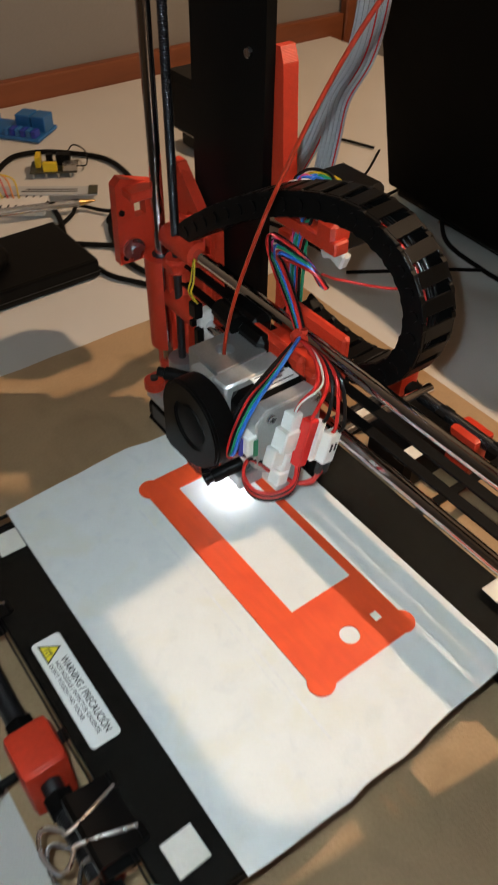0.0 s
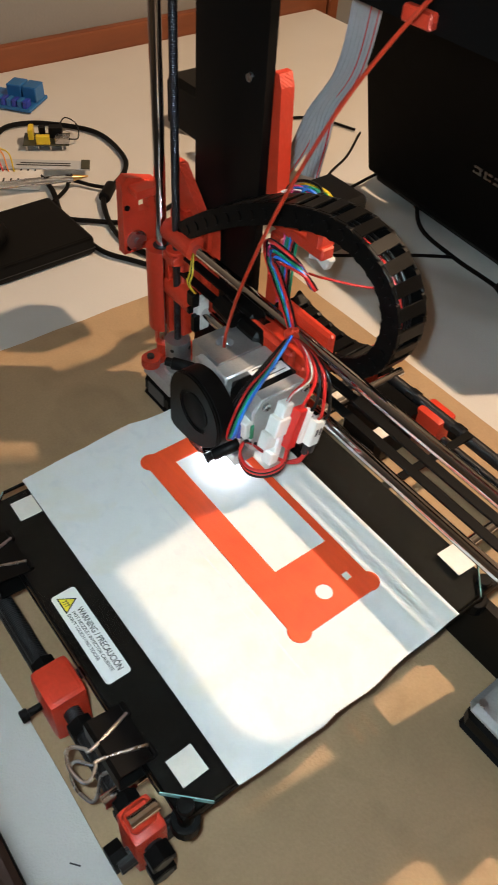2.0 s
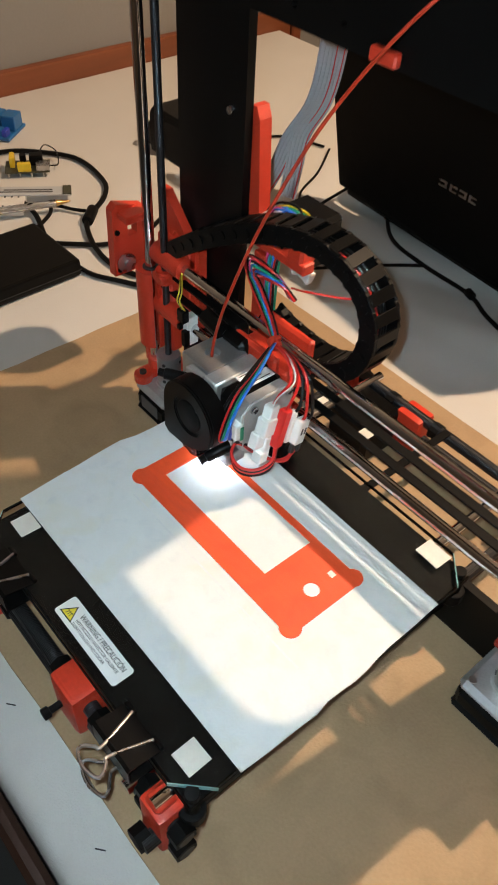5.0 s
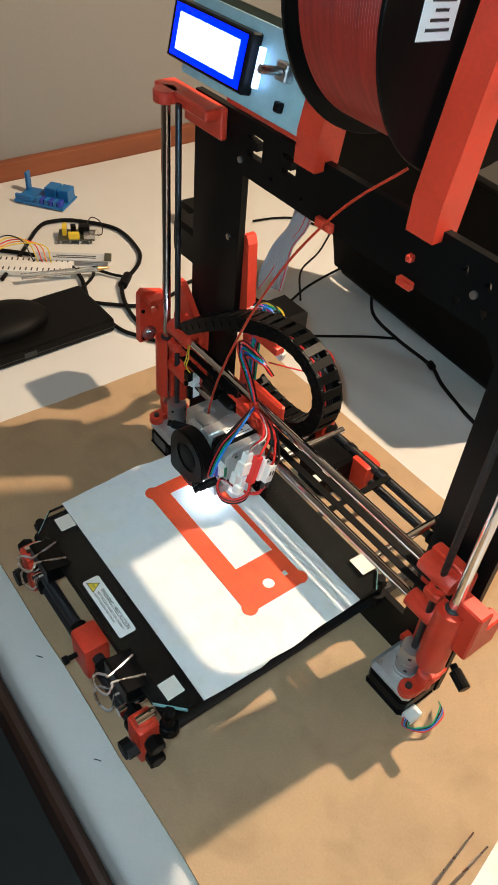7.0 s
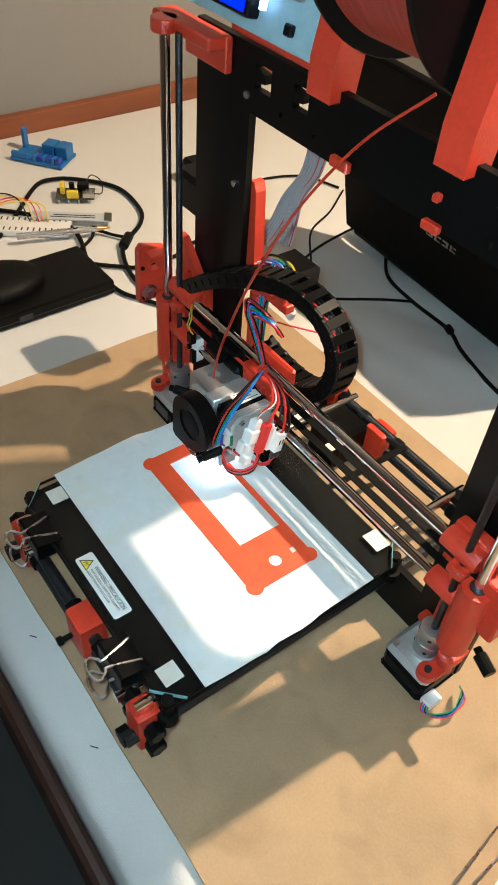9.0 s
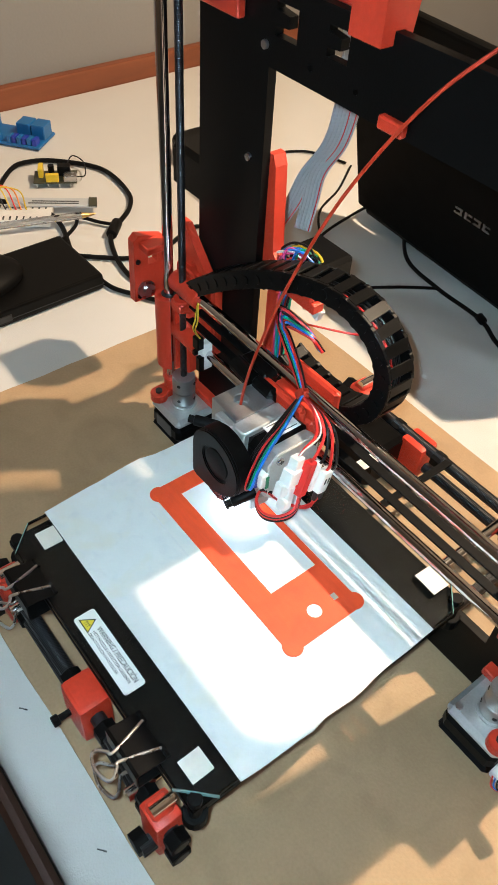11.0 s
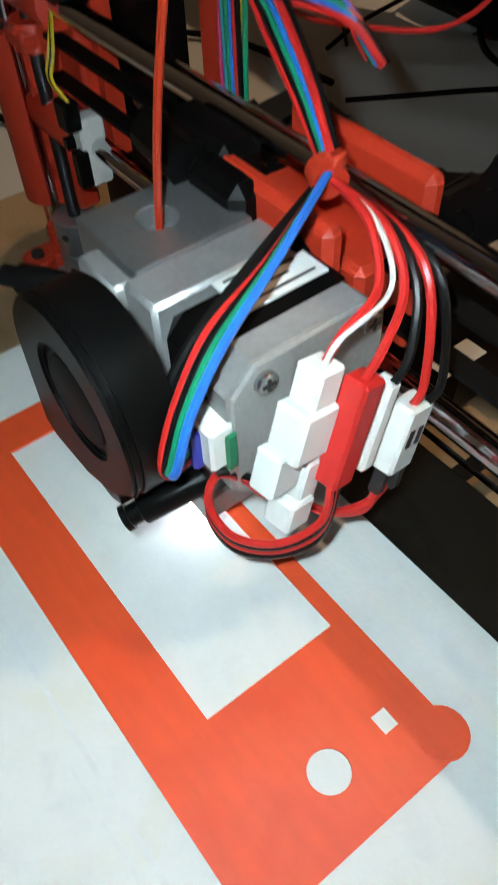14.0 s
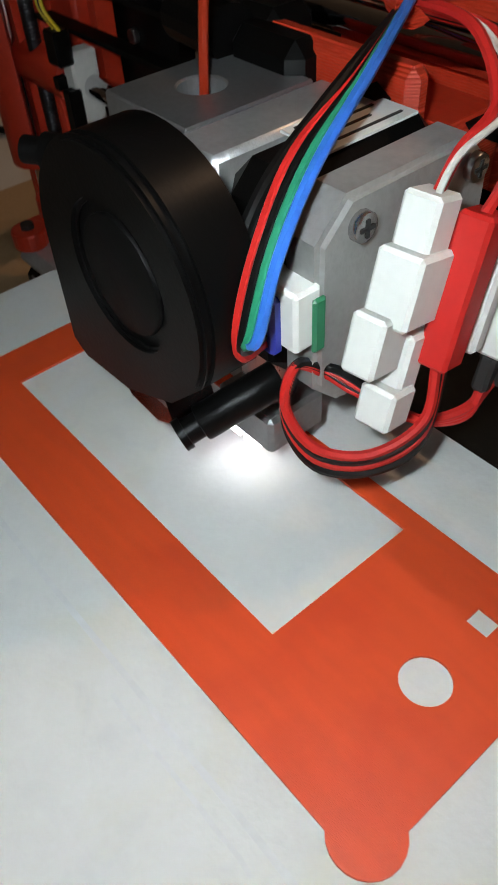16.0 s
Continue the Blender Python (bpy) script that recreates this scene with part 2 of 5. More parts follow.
def plate(bm, loops, h0, h1, plane="xy"):
    """A flat plate with the outline loops[0] and holes loops[1:], from h0 to h1 across its plane."""
    def at(u, v, h):
        return {"xy": (u, v, h), "xz": (u, h, v), "yz": (h, u, v)}[plane]
    edges, sides = [], []
    for lp in loops:
        vs = [bm.verts.new(at(u, v, h0)) for u, v in lp]
        es = [bm.edges.new((vs[i], vs[(i + 1) % len(vs)])) for i in range(len(vs))]
        edges += es
    out = bmesh.ops.triangle_fill(bm, edges=edges, use_beauty=True, use_dissolve=False)
    faces = [g for g in out["geom"] if isinstance(g, bmesh.types.BMFace)]
    ex = bmesh.ops.extrude_face_region(bm, geom=faces)
    move = Vector(at(0, 0, h1)) - Vector(at(0, 0, h0))
    bmesh.ops.translate(bm, verts=[g for g in ex["geom"] if isinstance(g, bmesh.types.BMVert)], vec=move)
    bmesh.ops.recalc_face_normals(bm, faces=bm.faces[:])
    return bm


def rect(x0, y0, x1, y1):
    return [(x0, y0), (x1, y0), (x1, y1), (x0, y1)]


def thing(name, base, label, category, group="", kind=""):
    ob = new(name)
    ob.location = base
    ob["base"] = list(base)
    return tagged(ob, label, category, group, kind)


def root_base(ob):
    while ob.parent:
        ob = ob.parent
    return Vector(ob.get("base", (0, 0, 0)))


def part(name, bm, mat, parent=None, label="", smooth=False):
    """One mesh object under a thing or a part; coordinates are those of the place."""
    if parent is not None:
        bmesh.ops.translate(bm, verts=bm.verts[:], vec=-root_base(parent))
    bmesh.ops.recalc_face_normals(bm, faces=bm.faces[:])
    me = bpy.data.meshes.new(name)
    bm.to_mesh(me)
    bm.free()
    me.materials.append(mat)
    if smooth:
        me.polygons.foreach_set("use_smooth", [True] * len(me.polygons))
        me.set_sharp_from_angle(angle=radians(38))
    ob = new(name, me)
    if parent is not None:
        ob.parent = parent
    return tagged(ob, label)


def single(name, bm, mat, base, label, category, group="", kind="", smooth=False):
    """A thing that is one mesh, with its origin at its base."""
    bmesh.ops.translate(bm, verts=bm.verts[:], vec=-Vector(base))
    ob = part(name, bm, mat, None, label, smooth)
    ob.location = base
    return tagged(ob, label, category, group, kind)


def lettering(name, text, size, m, mat, parent):
    cu = bpy.data.curves.new(name, "FONT")
    cu.body, cu.size, cu.extrude, cu.offset = text, size, 0.00004, size * 0.012
    tmp = new("lettering", cu)
    bpy.context.view_layer.update()
    me = bpy.data.meshes.new_from_object(tmp)
    bpy.data.objects.remove(tmp)
    me.transform(m)
    me.transform(Matrix.Translation(-root_base(parent)))
    me.materials.clear()
    me.materials.append(mat)
    ob = new(name, me)
    ob.parent = parent
    return ob


# ---- the room ----
WX, WY = -0.892, 1.75
def setting(name, bm, mat, label, smooth=False):
    return tagged(part(name, bm, mat, None, label, smooth), label, name.split("_")[0], kind="structure")


setting("floor", box((WX - 0.1, -2.6, -0.80), (2.6, WY + 0.1, -0.75)), FLOOR, "dark floor far below the table edge")
setting("wall_west", box((WX - 0.12, -2.6, -0.75), (WX - 0.001, WY + 0.12, 2.45)), WALL, "plain off-white painted wall behind the table")
# North, east, south and ceiling are darkened to hold down bounced light.
setting("wall_north", box((WX, WY, -0.75), (2.6, WY + 0.12, 2.45)), WALL_LOW_BOUNCE, "plain brown wall far behind, darkened to cut bounce light")
setting("wall_east", box((2.5, -2.5, -0.75), (2.62, WY, 2.45)), WALL_LOW_BOUNCE, "unseen brown wall, darkened to cut bounce light")
# Unseen wall; its opening is added where the cool fill stands.
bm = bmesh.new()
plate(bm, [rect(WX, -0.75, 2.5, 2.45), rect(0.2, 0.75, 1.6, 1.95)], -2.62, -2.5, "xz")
setting("wall_south", bm, WALL_LOW_BOUNCE, "unseen darkened wall with an added opening for fill light")
setting("ceiling", box((WX - 0.12, -2.62, 2.45), (2.62, WY + 0.12, 2.55)), WALL_LOW_BOUNCE, "unseen brown ceiling, darkened to cut bounce light")
setting("trim", box((WX, -2.4, -0.03), (WX + 0.016, 0.86, 0.03), 0.003, 2), WOOD, "brown varnished wooden rail along the wall")
setting("trim_post", box((WX + 0.001, 0.862, -0.7), (WX + 0.02, 0.885, 0.6), 0.003), WOOD, "brown wooden upright strip on the wall")

# the covered table: a top sheet with soft folds and a rounded front edge
bm = bmesh.new()
nx, ny = 150, 110
T0, T1, TY0, TY1 = WX + 0.018, 0.95, -0.157, 0.83
grid = []
for j in range(ny + 6):
    row = []
    for i in range(nx + 1):
        x = T0 + (T1 - T0) * i / nx
        if j >= 5:
            y, z = TY0 + (TY1 - TY0) * (j - 5) / ny, 0.0
        else:
            a = radians(90 * (5 - j) / 5)
            y, z = TY0 - 0.018 * math.sin(a), -0.018 + 0.018 * math.cos(a)
            if j == 0:
                z = -0.10
        far = max(0.0, min(1.0, (y - 0.27) / 0.1)) * max(0.0, min(1.0, (x + 0.5) / 0.2))
        z += 0.0150 * far * (noise.noise(Vector((x * 2.2 + y * 5, y * 19 - x * 9, 0.3))) - 0.25)
        z += 0.0012 * noise.noise(Vector((x * 5, y * 6, 2.0)))
        if abs(z) < 0.01 and -0.33 < x < 0.33 and -0.15 < y < 0.29:
            z = min(z, 0.0)
        row.append(bm.verts.new((x, y, z - 0.0012)))
    grid.append(row)
for a, b in zip(grid, grid[1:]):
    for i in range(nx):
        bm.faces.new((a[i], a[i + 1], b[i + 1], b[i]))
table = thing("table", (0, 0.3, -0.75), "table covered with a wrinkled off-white cloth", "table")
part("tablecloth", bm, CLOTH, table, "wrinkled off-white tablecloth", True)
part("tabletop", box((T0, TY0 - 0.012, -0.045), (T1, TY1, -0.0145)), WOOD, table)
part("apron", box((T0 + 0.02, TY0 - 0.032, -0.150), (T1 - 0.02, TY0 - 0.0195, -0.050), 0.004), WOOD_DARK, table, "dark brown wooden apron")
for x in (T0 + 0.06, T1 - 0.06):
    for y in (TY0 + 0.06, TY1 - 0.06):
        part("leg", box((x - 0.03, y - 0.03, -0.75), (x + 0.03, y + 0.03, -0.045), 0.004), WOOD, table)

bm = bmesh.new()
rng = random.Random(4)
edge = []
for x0, y0, x1, y1 in ((-0.316, -0.137, 0.302, -0.134), (0.302, -0.134, 0.300, 0.278), (0.300, 0.278, -0.314, 0.277), (-0.314, 0.277, -0.316, -0.137)):
    for k in range(14):
        f = k / 14
        edge.append((x0 + (x1 - x0) * f + rng.uniform(-0.0008, 0.0008), y0 + (y1 - y0) * f + rng.uniform(-0.0008, 0.0008)))
plate(bm, [edge], 0.0004, 0.004)
single("base_board", bm, BOARD, (0, 0.07, 0), "flat brown fibreboard sheet under the printer", "board")

# ---- the printer ----
printer = thing("printer", (0, 0.06, 0.004), "desktop 3D printer with black steel frame and red printed parts", "3D printer")
ZT = 0.075          # top of the bed
YZ = 0.085          # plane of the upright rods
YX = 0.0885         # plane of the cross rods
FY0, FY1 = 0.107, 0.113

# frame plate: two columns, top bar, foot bar, with slots
bm = bmesh.new()
outer = [(-0.192, 0.004), (0.184, 0.004), (0.186, 0.352), (0.172, 0.372), (-0.192, 0.372)]
inner = [(-0.125, 0.052), (0.132, 0.052), (0.132, 0.312), (0.120, 0.327), (-0.125, 0.328)]
def slot(x, z, w, h):
    return rect(x - w / 2, z - h / 2, x + w / 2, z + h / 2)
def hook(x, z, w, h):
    """A cut-out with a tongue reaching in from its left side."""
    return [(x, z), (x + w, z), (x + w, z + h), (x, z + h), (x, z + h * 0.78), (x + w * 0.62, z + h * 0.70), (x + w * 0.62, z + h * 0.34), (x, z + h * 0.28)]
def corner_cut(x, z, r, turn):
    return [(x + r * math.cos(radians(turn + q)), z + r * math.sin(radians(turn + q))) for q in (0, 110, 240)]
holes = [hook(-0.1215, 0.3455, 0.018, 0.0170), hook(-0.0800, 0.3475, 0.0155, 0.0155), circle(-0.0911, 0.3384, 0.0022, 8), circle(-0.0560, 0.3380, 0.0018, 8),
         corner_cut(0.0573, 0.3382, 0.0036, 20), corner_cut(0.0936, 0.3584, 0.0036, 200), corner_cut(0.0923, 0.3368, 0.0042, 30), corner_cut(0.1138, 0.3390, 0.0048, 160),
         corner_cut(0.1117, 0.3560, 0.0040, 80), slot(0.133, 0.333, 0.004, 0.012), circle(0.150, 0.352, 0.003, 8), slot(0.1480, 0.336, 0.008, 0.004)]
plate(bm, [outer, inner] + holes, FY0, FY1, "xz")
frame_plate = part("frame", bm, STEEL_BLACK, printer, "black steel plate frame")
for x, z in ((-0.138, 0.270), (-0.1285, 0.339), (-0.15, 0.12), (0.15, 0.30), (0.17, 0.20), (0.104, 0.347), (0.158, 0.325)):
    part("screw", bar((x, FY0 + 0.001, z), (x, FY0 - 0.0022, z), 0.0026, 10, bev=0.0006), STEEL, frame_plate)

# upright smooth rods and lead screws
LX, LT, RX, RT = -0.2015, -0.1825, 0.1795, 0.1630
for x in (LX, RX):
    part("smooth_rod", bar((x, YZ, 0.014), (x, YZ, 0.368), 0.004, 20), CHROME, printer, "chromed upright rod", True)
for x, top in ((LT, 0.366), (RT, 0.350)):
    part("lead_screw", bar((x, YZ, 0.05), (x, YZ, top), 0.0027, 12), THREAD, printer, "dark threaded upright rod", True)


def z_motor(x, side):
    """Stepper motor with end plates, shaft coupler and the red rod holder that grips it."""
    bm = bmesh.new()
    bx(bm, (x, YZ, 0.0175), (0.0418, 0.0418, 0.017), 0.004)
    m = part("z_motor", bm, PLASTIC_BLACK, printer, "black stepper motor with silver end plates")
    for z0, z1, mt in ((0.004, 0.0095, STEEL_BLACK), (0.026, 0.035, ALU_CAST)):
        part("end_plate", box((x - 0.0212, YZ - 0.0212, z0), (x + 0.0212, YZ + 0.0212, z1), 0.0035), mt, m)
    part("boss", bar((x, YZ, 0.035), (x, YZ, 0.037), 0.011, 24), ALU_CAST, m, "", True)
    bm = bmesh.new()
    cy(bm, (x, YZ, 0.037), (x, YZ, 0.0495), 0.0098, 28, bev=0.0008)
    cy(bm, (x, YZ, 0.0495), (x, YZ, 0.0505), 0.0085, 28)
    cy(bm, (x, YZ, 0.0505), (x, YZ, 0.066), 0.0098, 28, bev=0.0008)
    part("coupler", bm, ALU, m, "turned aluminium shaft coupler", True)
    for z in (0.043, 0.060):
        for a in (-60, -150, 30):
            d = Vector((math.cos(radians(a)), math.sin(radians(a)), 0))
            part("set_screw", bar(Vector((x, YZ, z)) + d * 0.009, Vector((x, YZ, z)) + d * 0.0101, 0.0016, 8), INK, m)
    part("corner_screw", bar((x - 0.0155, YZ - 0.0155, 0.035), (x - 0.0155, YZ - 0.0155, 0.0366), 0.0028, 12, bev=0.0005), STEEL, m)
    bm = bmesh.new()
    s = side
    cy(bm, (x + s * 0.0155, YZ - 0.0155, 0.0352), (x + s * 0.0155, YZ - 0.0155, 0.043), 0.0075, 18, bev=0.0008)
    cy(bm, (x + s * 0.0155, YZ + 0.0155, 0.0352), (x + s * 0.0155, YZ + 0.0155, 0.043), 0.0075, 18, bev=0.0008)
    bx(bm, (x + s * 0.0175, YZ, 0.039), (0.0125, 0.031, 0.0076), 0.001)
    cy(bm, (x + s * 0.0178, YZ, 0.0352), (x + s * 0.0178, YZ, 0.052), 0.0072, 18, bev=0.0008)
    bx(bm, (x, YZ + 0.0185, 0.0385), (0.045, 0.010, 0.0066), 0.001)
    part("rod_holder", bm, RED, printer, "red printed lower rod holder")
    for dy in (-0.0155, 0.0155):
        part("cap_screw", bar((x + s * 0.0155, YZ + dy, 0.0425), (x + s * 0.0155, YZ + dy, 0.0452), 0.0029, 10), INK, m)
    return m


zl = z_motor(LT, -1)
zr = z_motor(RT, 1)
bm = bmesh.new()
bx(bm, (LT - 0.0005, YZ - 0.0212, 0.018), (0.022, 0.0006, 0.012))
part("type_label", bm, LABEL_SHADED, zl, "type label, greyed for the shade on it")
bm = bmesh.new()
bx(bm, (RT + 0.0265, YZ - 0.013, 0.0115), (0.010, 0.014, 0.007), 0.001)
part("plug", bm, WHITE, zr, "white motor plug")
for k, mt in enumerate((W_RED, W_BLUE, W_BLACK, W_GREEN)):
    o = k * 0.0018
    bm = bmesh.new()
    tube(bm, [(RT + 0.024 + o, YZ - 0.019, 0.012), (RT + 0.029 + o, YZ - 0.025, 0.010 + o), (RT + 0.043, YZ - 0.016 + o, 0.013 + o), (RT + 0.044 - o, YZ + 0.002, 0.020 + o), (RT + 0.032, YZ + 0.012, 0.014)], 0.0006)
    part("motor_wire", bm, mt, zr, "", True)

# red ends of the cross rods
def x_end(x, xs, s):
    """A red printed carriage on one upright rod; s points outwards."""
    bm = bmesh.new()
    if s < 0:
        plate(bm, [circle(x, YZ, 0.0115, 28, -12, 330) + circle(x, YZ, 0.0062, 28, -12, 330)[::-1]], 0.068, 0.137, "xy")
    else:
        plate(bm, [circle(x, YZ, 0.0115, 26), circle(x, YZ, 0.0062, 20)], 0.068, 0.137, "xy")
    bx(bm, (x - s * 0.012, YZ + 0.007, 0.1025), (0.022, 0.010, 0.069), 0.0015)
    xb = bm
    part("bearing_sleeve", xb, RED, printer, "red printed bearing housing", True)
    bm = bmesh.new()
    inx = xs - s * 0.016
    for z in (0.1530, 0.1080):
        part("rod_socket", bar((x - s * 0.006, YX, z), (inx - s * 0.004, YX, z), 0.0085, 20, bev=0.0006), RED, printer, "", True)
    bx(bm, ((x + inx) / 2 - s * 0.002, YZ + 0.012, 0.134), (abs(x - inx) + 0.004, 0.010, 0.062), 0.0015)
    part("rod_clamp", bm, RED, printer, "red printed cross rod clamp", True)
    bm = bmesh.new()
    bx(bm, (xs, YZ, 0.139), (0.014, 0.015, 0.007), 0.0012)
    cy(bm, (xs, YZ, 0.1345), (xs, YZ, 0.1445), 0.0072, 20)
    part("nut_trap", bm, RED, printer, "", True)
    part("bearing_ring", bar((x, YZ, 0.1372), (x, YZ, 0.1378), 0.0061, 24), INK, printer)


x_end(LX, LT, -1)
x_end(RX, RT, 1)
# left end: idler bracket with pale washer, cable guard and end switch
bm = bmesh.new()
plate(bm, [[(0.0620, 0.130), (0.0905, 0.130), (0.0905, 0.180), (0.068, 0.187), (0.0635, 0.183)], rect(0.0755, 0.160, 0.0835, 0.171)], -0.222, -0.2145, "yz")
bx(bm, (-0.2105, 0.0790, 0.1785), (0.016, 0.022, 0.006), 0.001)
part("idler_bracket", bm, RED, printer, "red printed belt idler bracket")
part("washer", bar((-0.2145, 0.0721, 0.1392), (-0.2125, 0.0721, 0.1392), 0.0075, 24), STEEL, printer, "steel idler washer", True)
part("idler_bolt", bar((-0.2125, 0.0721, 0.1392), (-0.2105, 0.0721, 0.1392), 0.0028, 6), STEEL, printer)
for z in (0.1345, 0.1655):
    part("bracket_nut", bar((-0.2145, 0.0662, z), (-0.2132, 0.0662, z), 0.0021, 6), RUBBER, printer)
bm = bmesh.new()
plate(bm, [[(-0.205, 0.098), (-0.158, 0.098), (-0.158, 0.166), (-0.168, 0.166), (-0.197, 0.196), (-0.205, 0.196)], circle(-0.185, 0.166, 0.004, 10), circle(-0.166, 0.150, 0.003, 10)], 0.0975, 0.1045, "xz")
part("back_bracket", bm, RED, printer, "red printed motor side bracket")
bm = bmesh.new()
bx(bm, (-0.1545, 0.0865, 0.107), (0.007, 0.010, 0.026), 0.0008)
part("end_switch_board", bm, W_WHITE, printer, "white end switch board")
bm = bmesh.new()
bx(bm, (-0.1545, 0.0800, 0.122), (0.008, 0.006, 0.011), 0.0008)
bx(bm, (-0.1525, 0.0805, 0.102), (0.005, 0.005, 0.014), 0.0006)
bx(bm, (-0.158, 0.0800, 0.110), (0.003, 0.004, 0.004))
part("end_switch", bm, PLASTIC_BLACK, printer, "black micro switch with plug")
for mt, o in ((W_YELLOW, 0.0), (W_BLACK, 0.0016), (W_YELLOW, 0.0028)):
    bm = bmesh.new()
    tube(bm, [(-0.1545 + o, 0.080, 0.127), (-0.157 + o, 0.077, 0.135), (-0.158 + o, 0.080, 0.143), (-0.166, 0.088, 0.155 + o)], 0.0006)
    part("switch_wire", bm, mt, printer, "", True)
# left lower clamp pieces and dark nuts
for z in (0.076, 0.050):
    part("nut", bar((LX - 0.0115, YZ + 0.004, z), (LX - 0.0165, YZ + 0.004, z), 0.0035, 6), INK, printer)
bm = bmesh.new()
bx(bm, (LX - 0.009, YZ + 0.004, 0.063), (0.006, 0.012, 0.042), 0.001)
part("sleeve_flange", bm, RED, printer)
bm = bmesh.new()
bx(bm, (RX + 0.010, YZ + 0.006, 0.124), (0.026, 0.014, 0.050), 0.0015)
bx(bm, (RX + 0.016, YZ + 0.020, 0.110), (0.012, 0.030, 0.030), 0.0015)
part("tensioner_block", bm, RED, printer, "red printed belt motor side block")
bm = bmesh.new()
cy(bm, (RX + 0.022, YZ - 0.004, 0.088), (RX + 0.036, YZ - 0.008, 0.086), 0.0048, 12, bev=0.0006)
cy(bm, (RX + 0.018, YZ - 0.002, 0.089), (RX + 0.024, YZ - 0.004, 0.088), 0.003, 10)
part("tension_knob", bm, PLASTIC_BLACK, printer, "black tension screw")

# cross rods and belt
for z in (0.1530, 0.1080):
    part("cross_rod", bar((-0.188, YX, z), (0.172, YX, z), 0.004, 20), CHROME, printer, "chromed horizontal rod", True)
for z in (0.128, 0.143):
    part("belt", box((-0.19, 0.0860, z - 0.0038), (0.185, 0.0920, z - 0.0022)), RUBBER, printer, "black toothed belt")

# upper holders of the upright rods
for x0, x1, xs in ((-0.222, -0.148, LX), (0.145, 0.193, RX)):
    bm = bmesh.new()
    cy(bm, (xs, YZ, 0.362), (xs, YZ, 0.3715), 0.010, 24, bev=0.001)
    bx(bm, ((x0 + x1) / 2, 0.0965, 0.367), (x1 - x0, 0.020, 0.009), 0.0015)
    bx(bm, ((x0 + x1) / 2 + 0.012, 0.1035, 0.359), (x1 - x0 - 0.022, 0.006, 0.024), 0.001)
    part("top_rod_holder", bm, RED, printer, "red printed upper rod holder", False)

# lower frame of the bed: long rods, cross rods, red corners
for x in (-0.072, 0.072):
    part("bed_rod", bar((x, -0.128, 0.046), (x, 0.222, 0.046), 0.004, 16), CHROME, printer, "chromed bed rod", True)
for x in (-0.096, 0.096):
    part("long_threaded_rod", bar((x, -0.135, 0.030), (x, 0.226, 0.030), 0.005, 12), THREAD_X, printer, "dark threaded rod")
for y in (-0.118, 0.212):
    for z in (0.024, 0.044):
        part("cross_threaded_rod", bar((-0.112, y, z), (0.112, y, z), 0.0048, 12), THREAD_X, printer, "dark threaded rod", True)


def corner(x, y, s):
    bm = bmesh.new()
    bx(bm, (x, y, 0.034), (0.019, 0.018, 0.044), 0.003, seg=2)
    bx(bm, (x - 0.001, y, 0.057), (0.012, 0.014, 0.006), 0.002)
    c = part("corner_block", bm, RED, printer, "red printed corner block", True)
    part("rod_end", bar((x, y - 0.006, 0.0600), (x, y + 0.009, 0.0600), 0.0034, 12), CHROME, c, "", True)
    for dx in (-0.0155, 0.0155):
        for z in (0.024, 0.044):
            part("nut", bar((x + dx - 0.0042, y, z), (x + dx + 0.0042, y, z), 0.0072, 6), RUBBER, c)
    for z in (0.030,):
        part("nut", bar((x, y + s * 0.011, z), (x, y + s * 0.019, z), 0.0072, 6), RUBBER, c)
    return c


for x in (-0.092, 0.092):
    corner(x, -0.118, -1)
    corner(x, 0.212, 1)
bm = bmesh.new()
bx(bm, (0.009, -0.1175, 0.037), (0.026, 0.022, 0.040), 0.004, seg=2)
yi = part("belt_idler_block", bm, RED, printer, "red printed belt idler block", True)
part("idler_screw", bar((0.006, -0.127, 0.036), (0.006, -0.138, 0.036), 0.0022, 10), RUBBER, yi)
part("screw_head", bar((0.006, -0.136, 0.036), (0.006, -0.1405, 0.036), 0.0036, 12, bev=0.0006), RUBBER, yi)
for dx in (-0.012, 0.029):
    part("nut", bar((dx, -0.118, 0.044), (dx + 0.008, -0.118, 0.044), 0.0072, 6), RUBBER, yi)
part("bed_belt", box((0.006, -0.12, 0.050), (0.012, 0.21, 0.0516)), RUBBER, printer)
bm = bmesh.new()
bx(bm, (-0.024, 0.212, 0.031), (0.024, 0.020, 0.032), 0.003, seg=2)
part("belt_motor_block", bm, RED, printer, "red printed belt motor mount", True)
for x in (-0.052, -0.006):
    part("nut", bar((x, 0.212, 0.042), (x + 0.008, 0.212, 0.042), 0.0072, 6), RUBBER, printer)
bm = bmesh.new()
bx(bm, (-0.054, 0.186, 0.026), (0.042, 0.042, 0.042), 0.004)
part("bed_motor", bm, PLASTIC_BLACK, printer, "black stepper motor behind the bed")
for x in (-0.082, -0.036):
    part("tape_strip", box((x, 0.150, 0.0474), (x + 0.010, 0.172, 0.0478)), TAPE, printer, "cream tape")

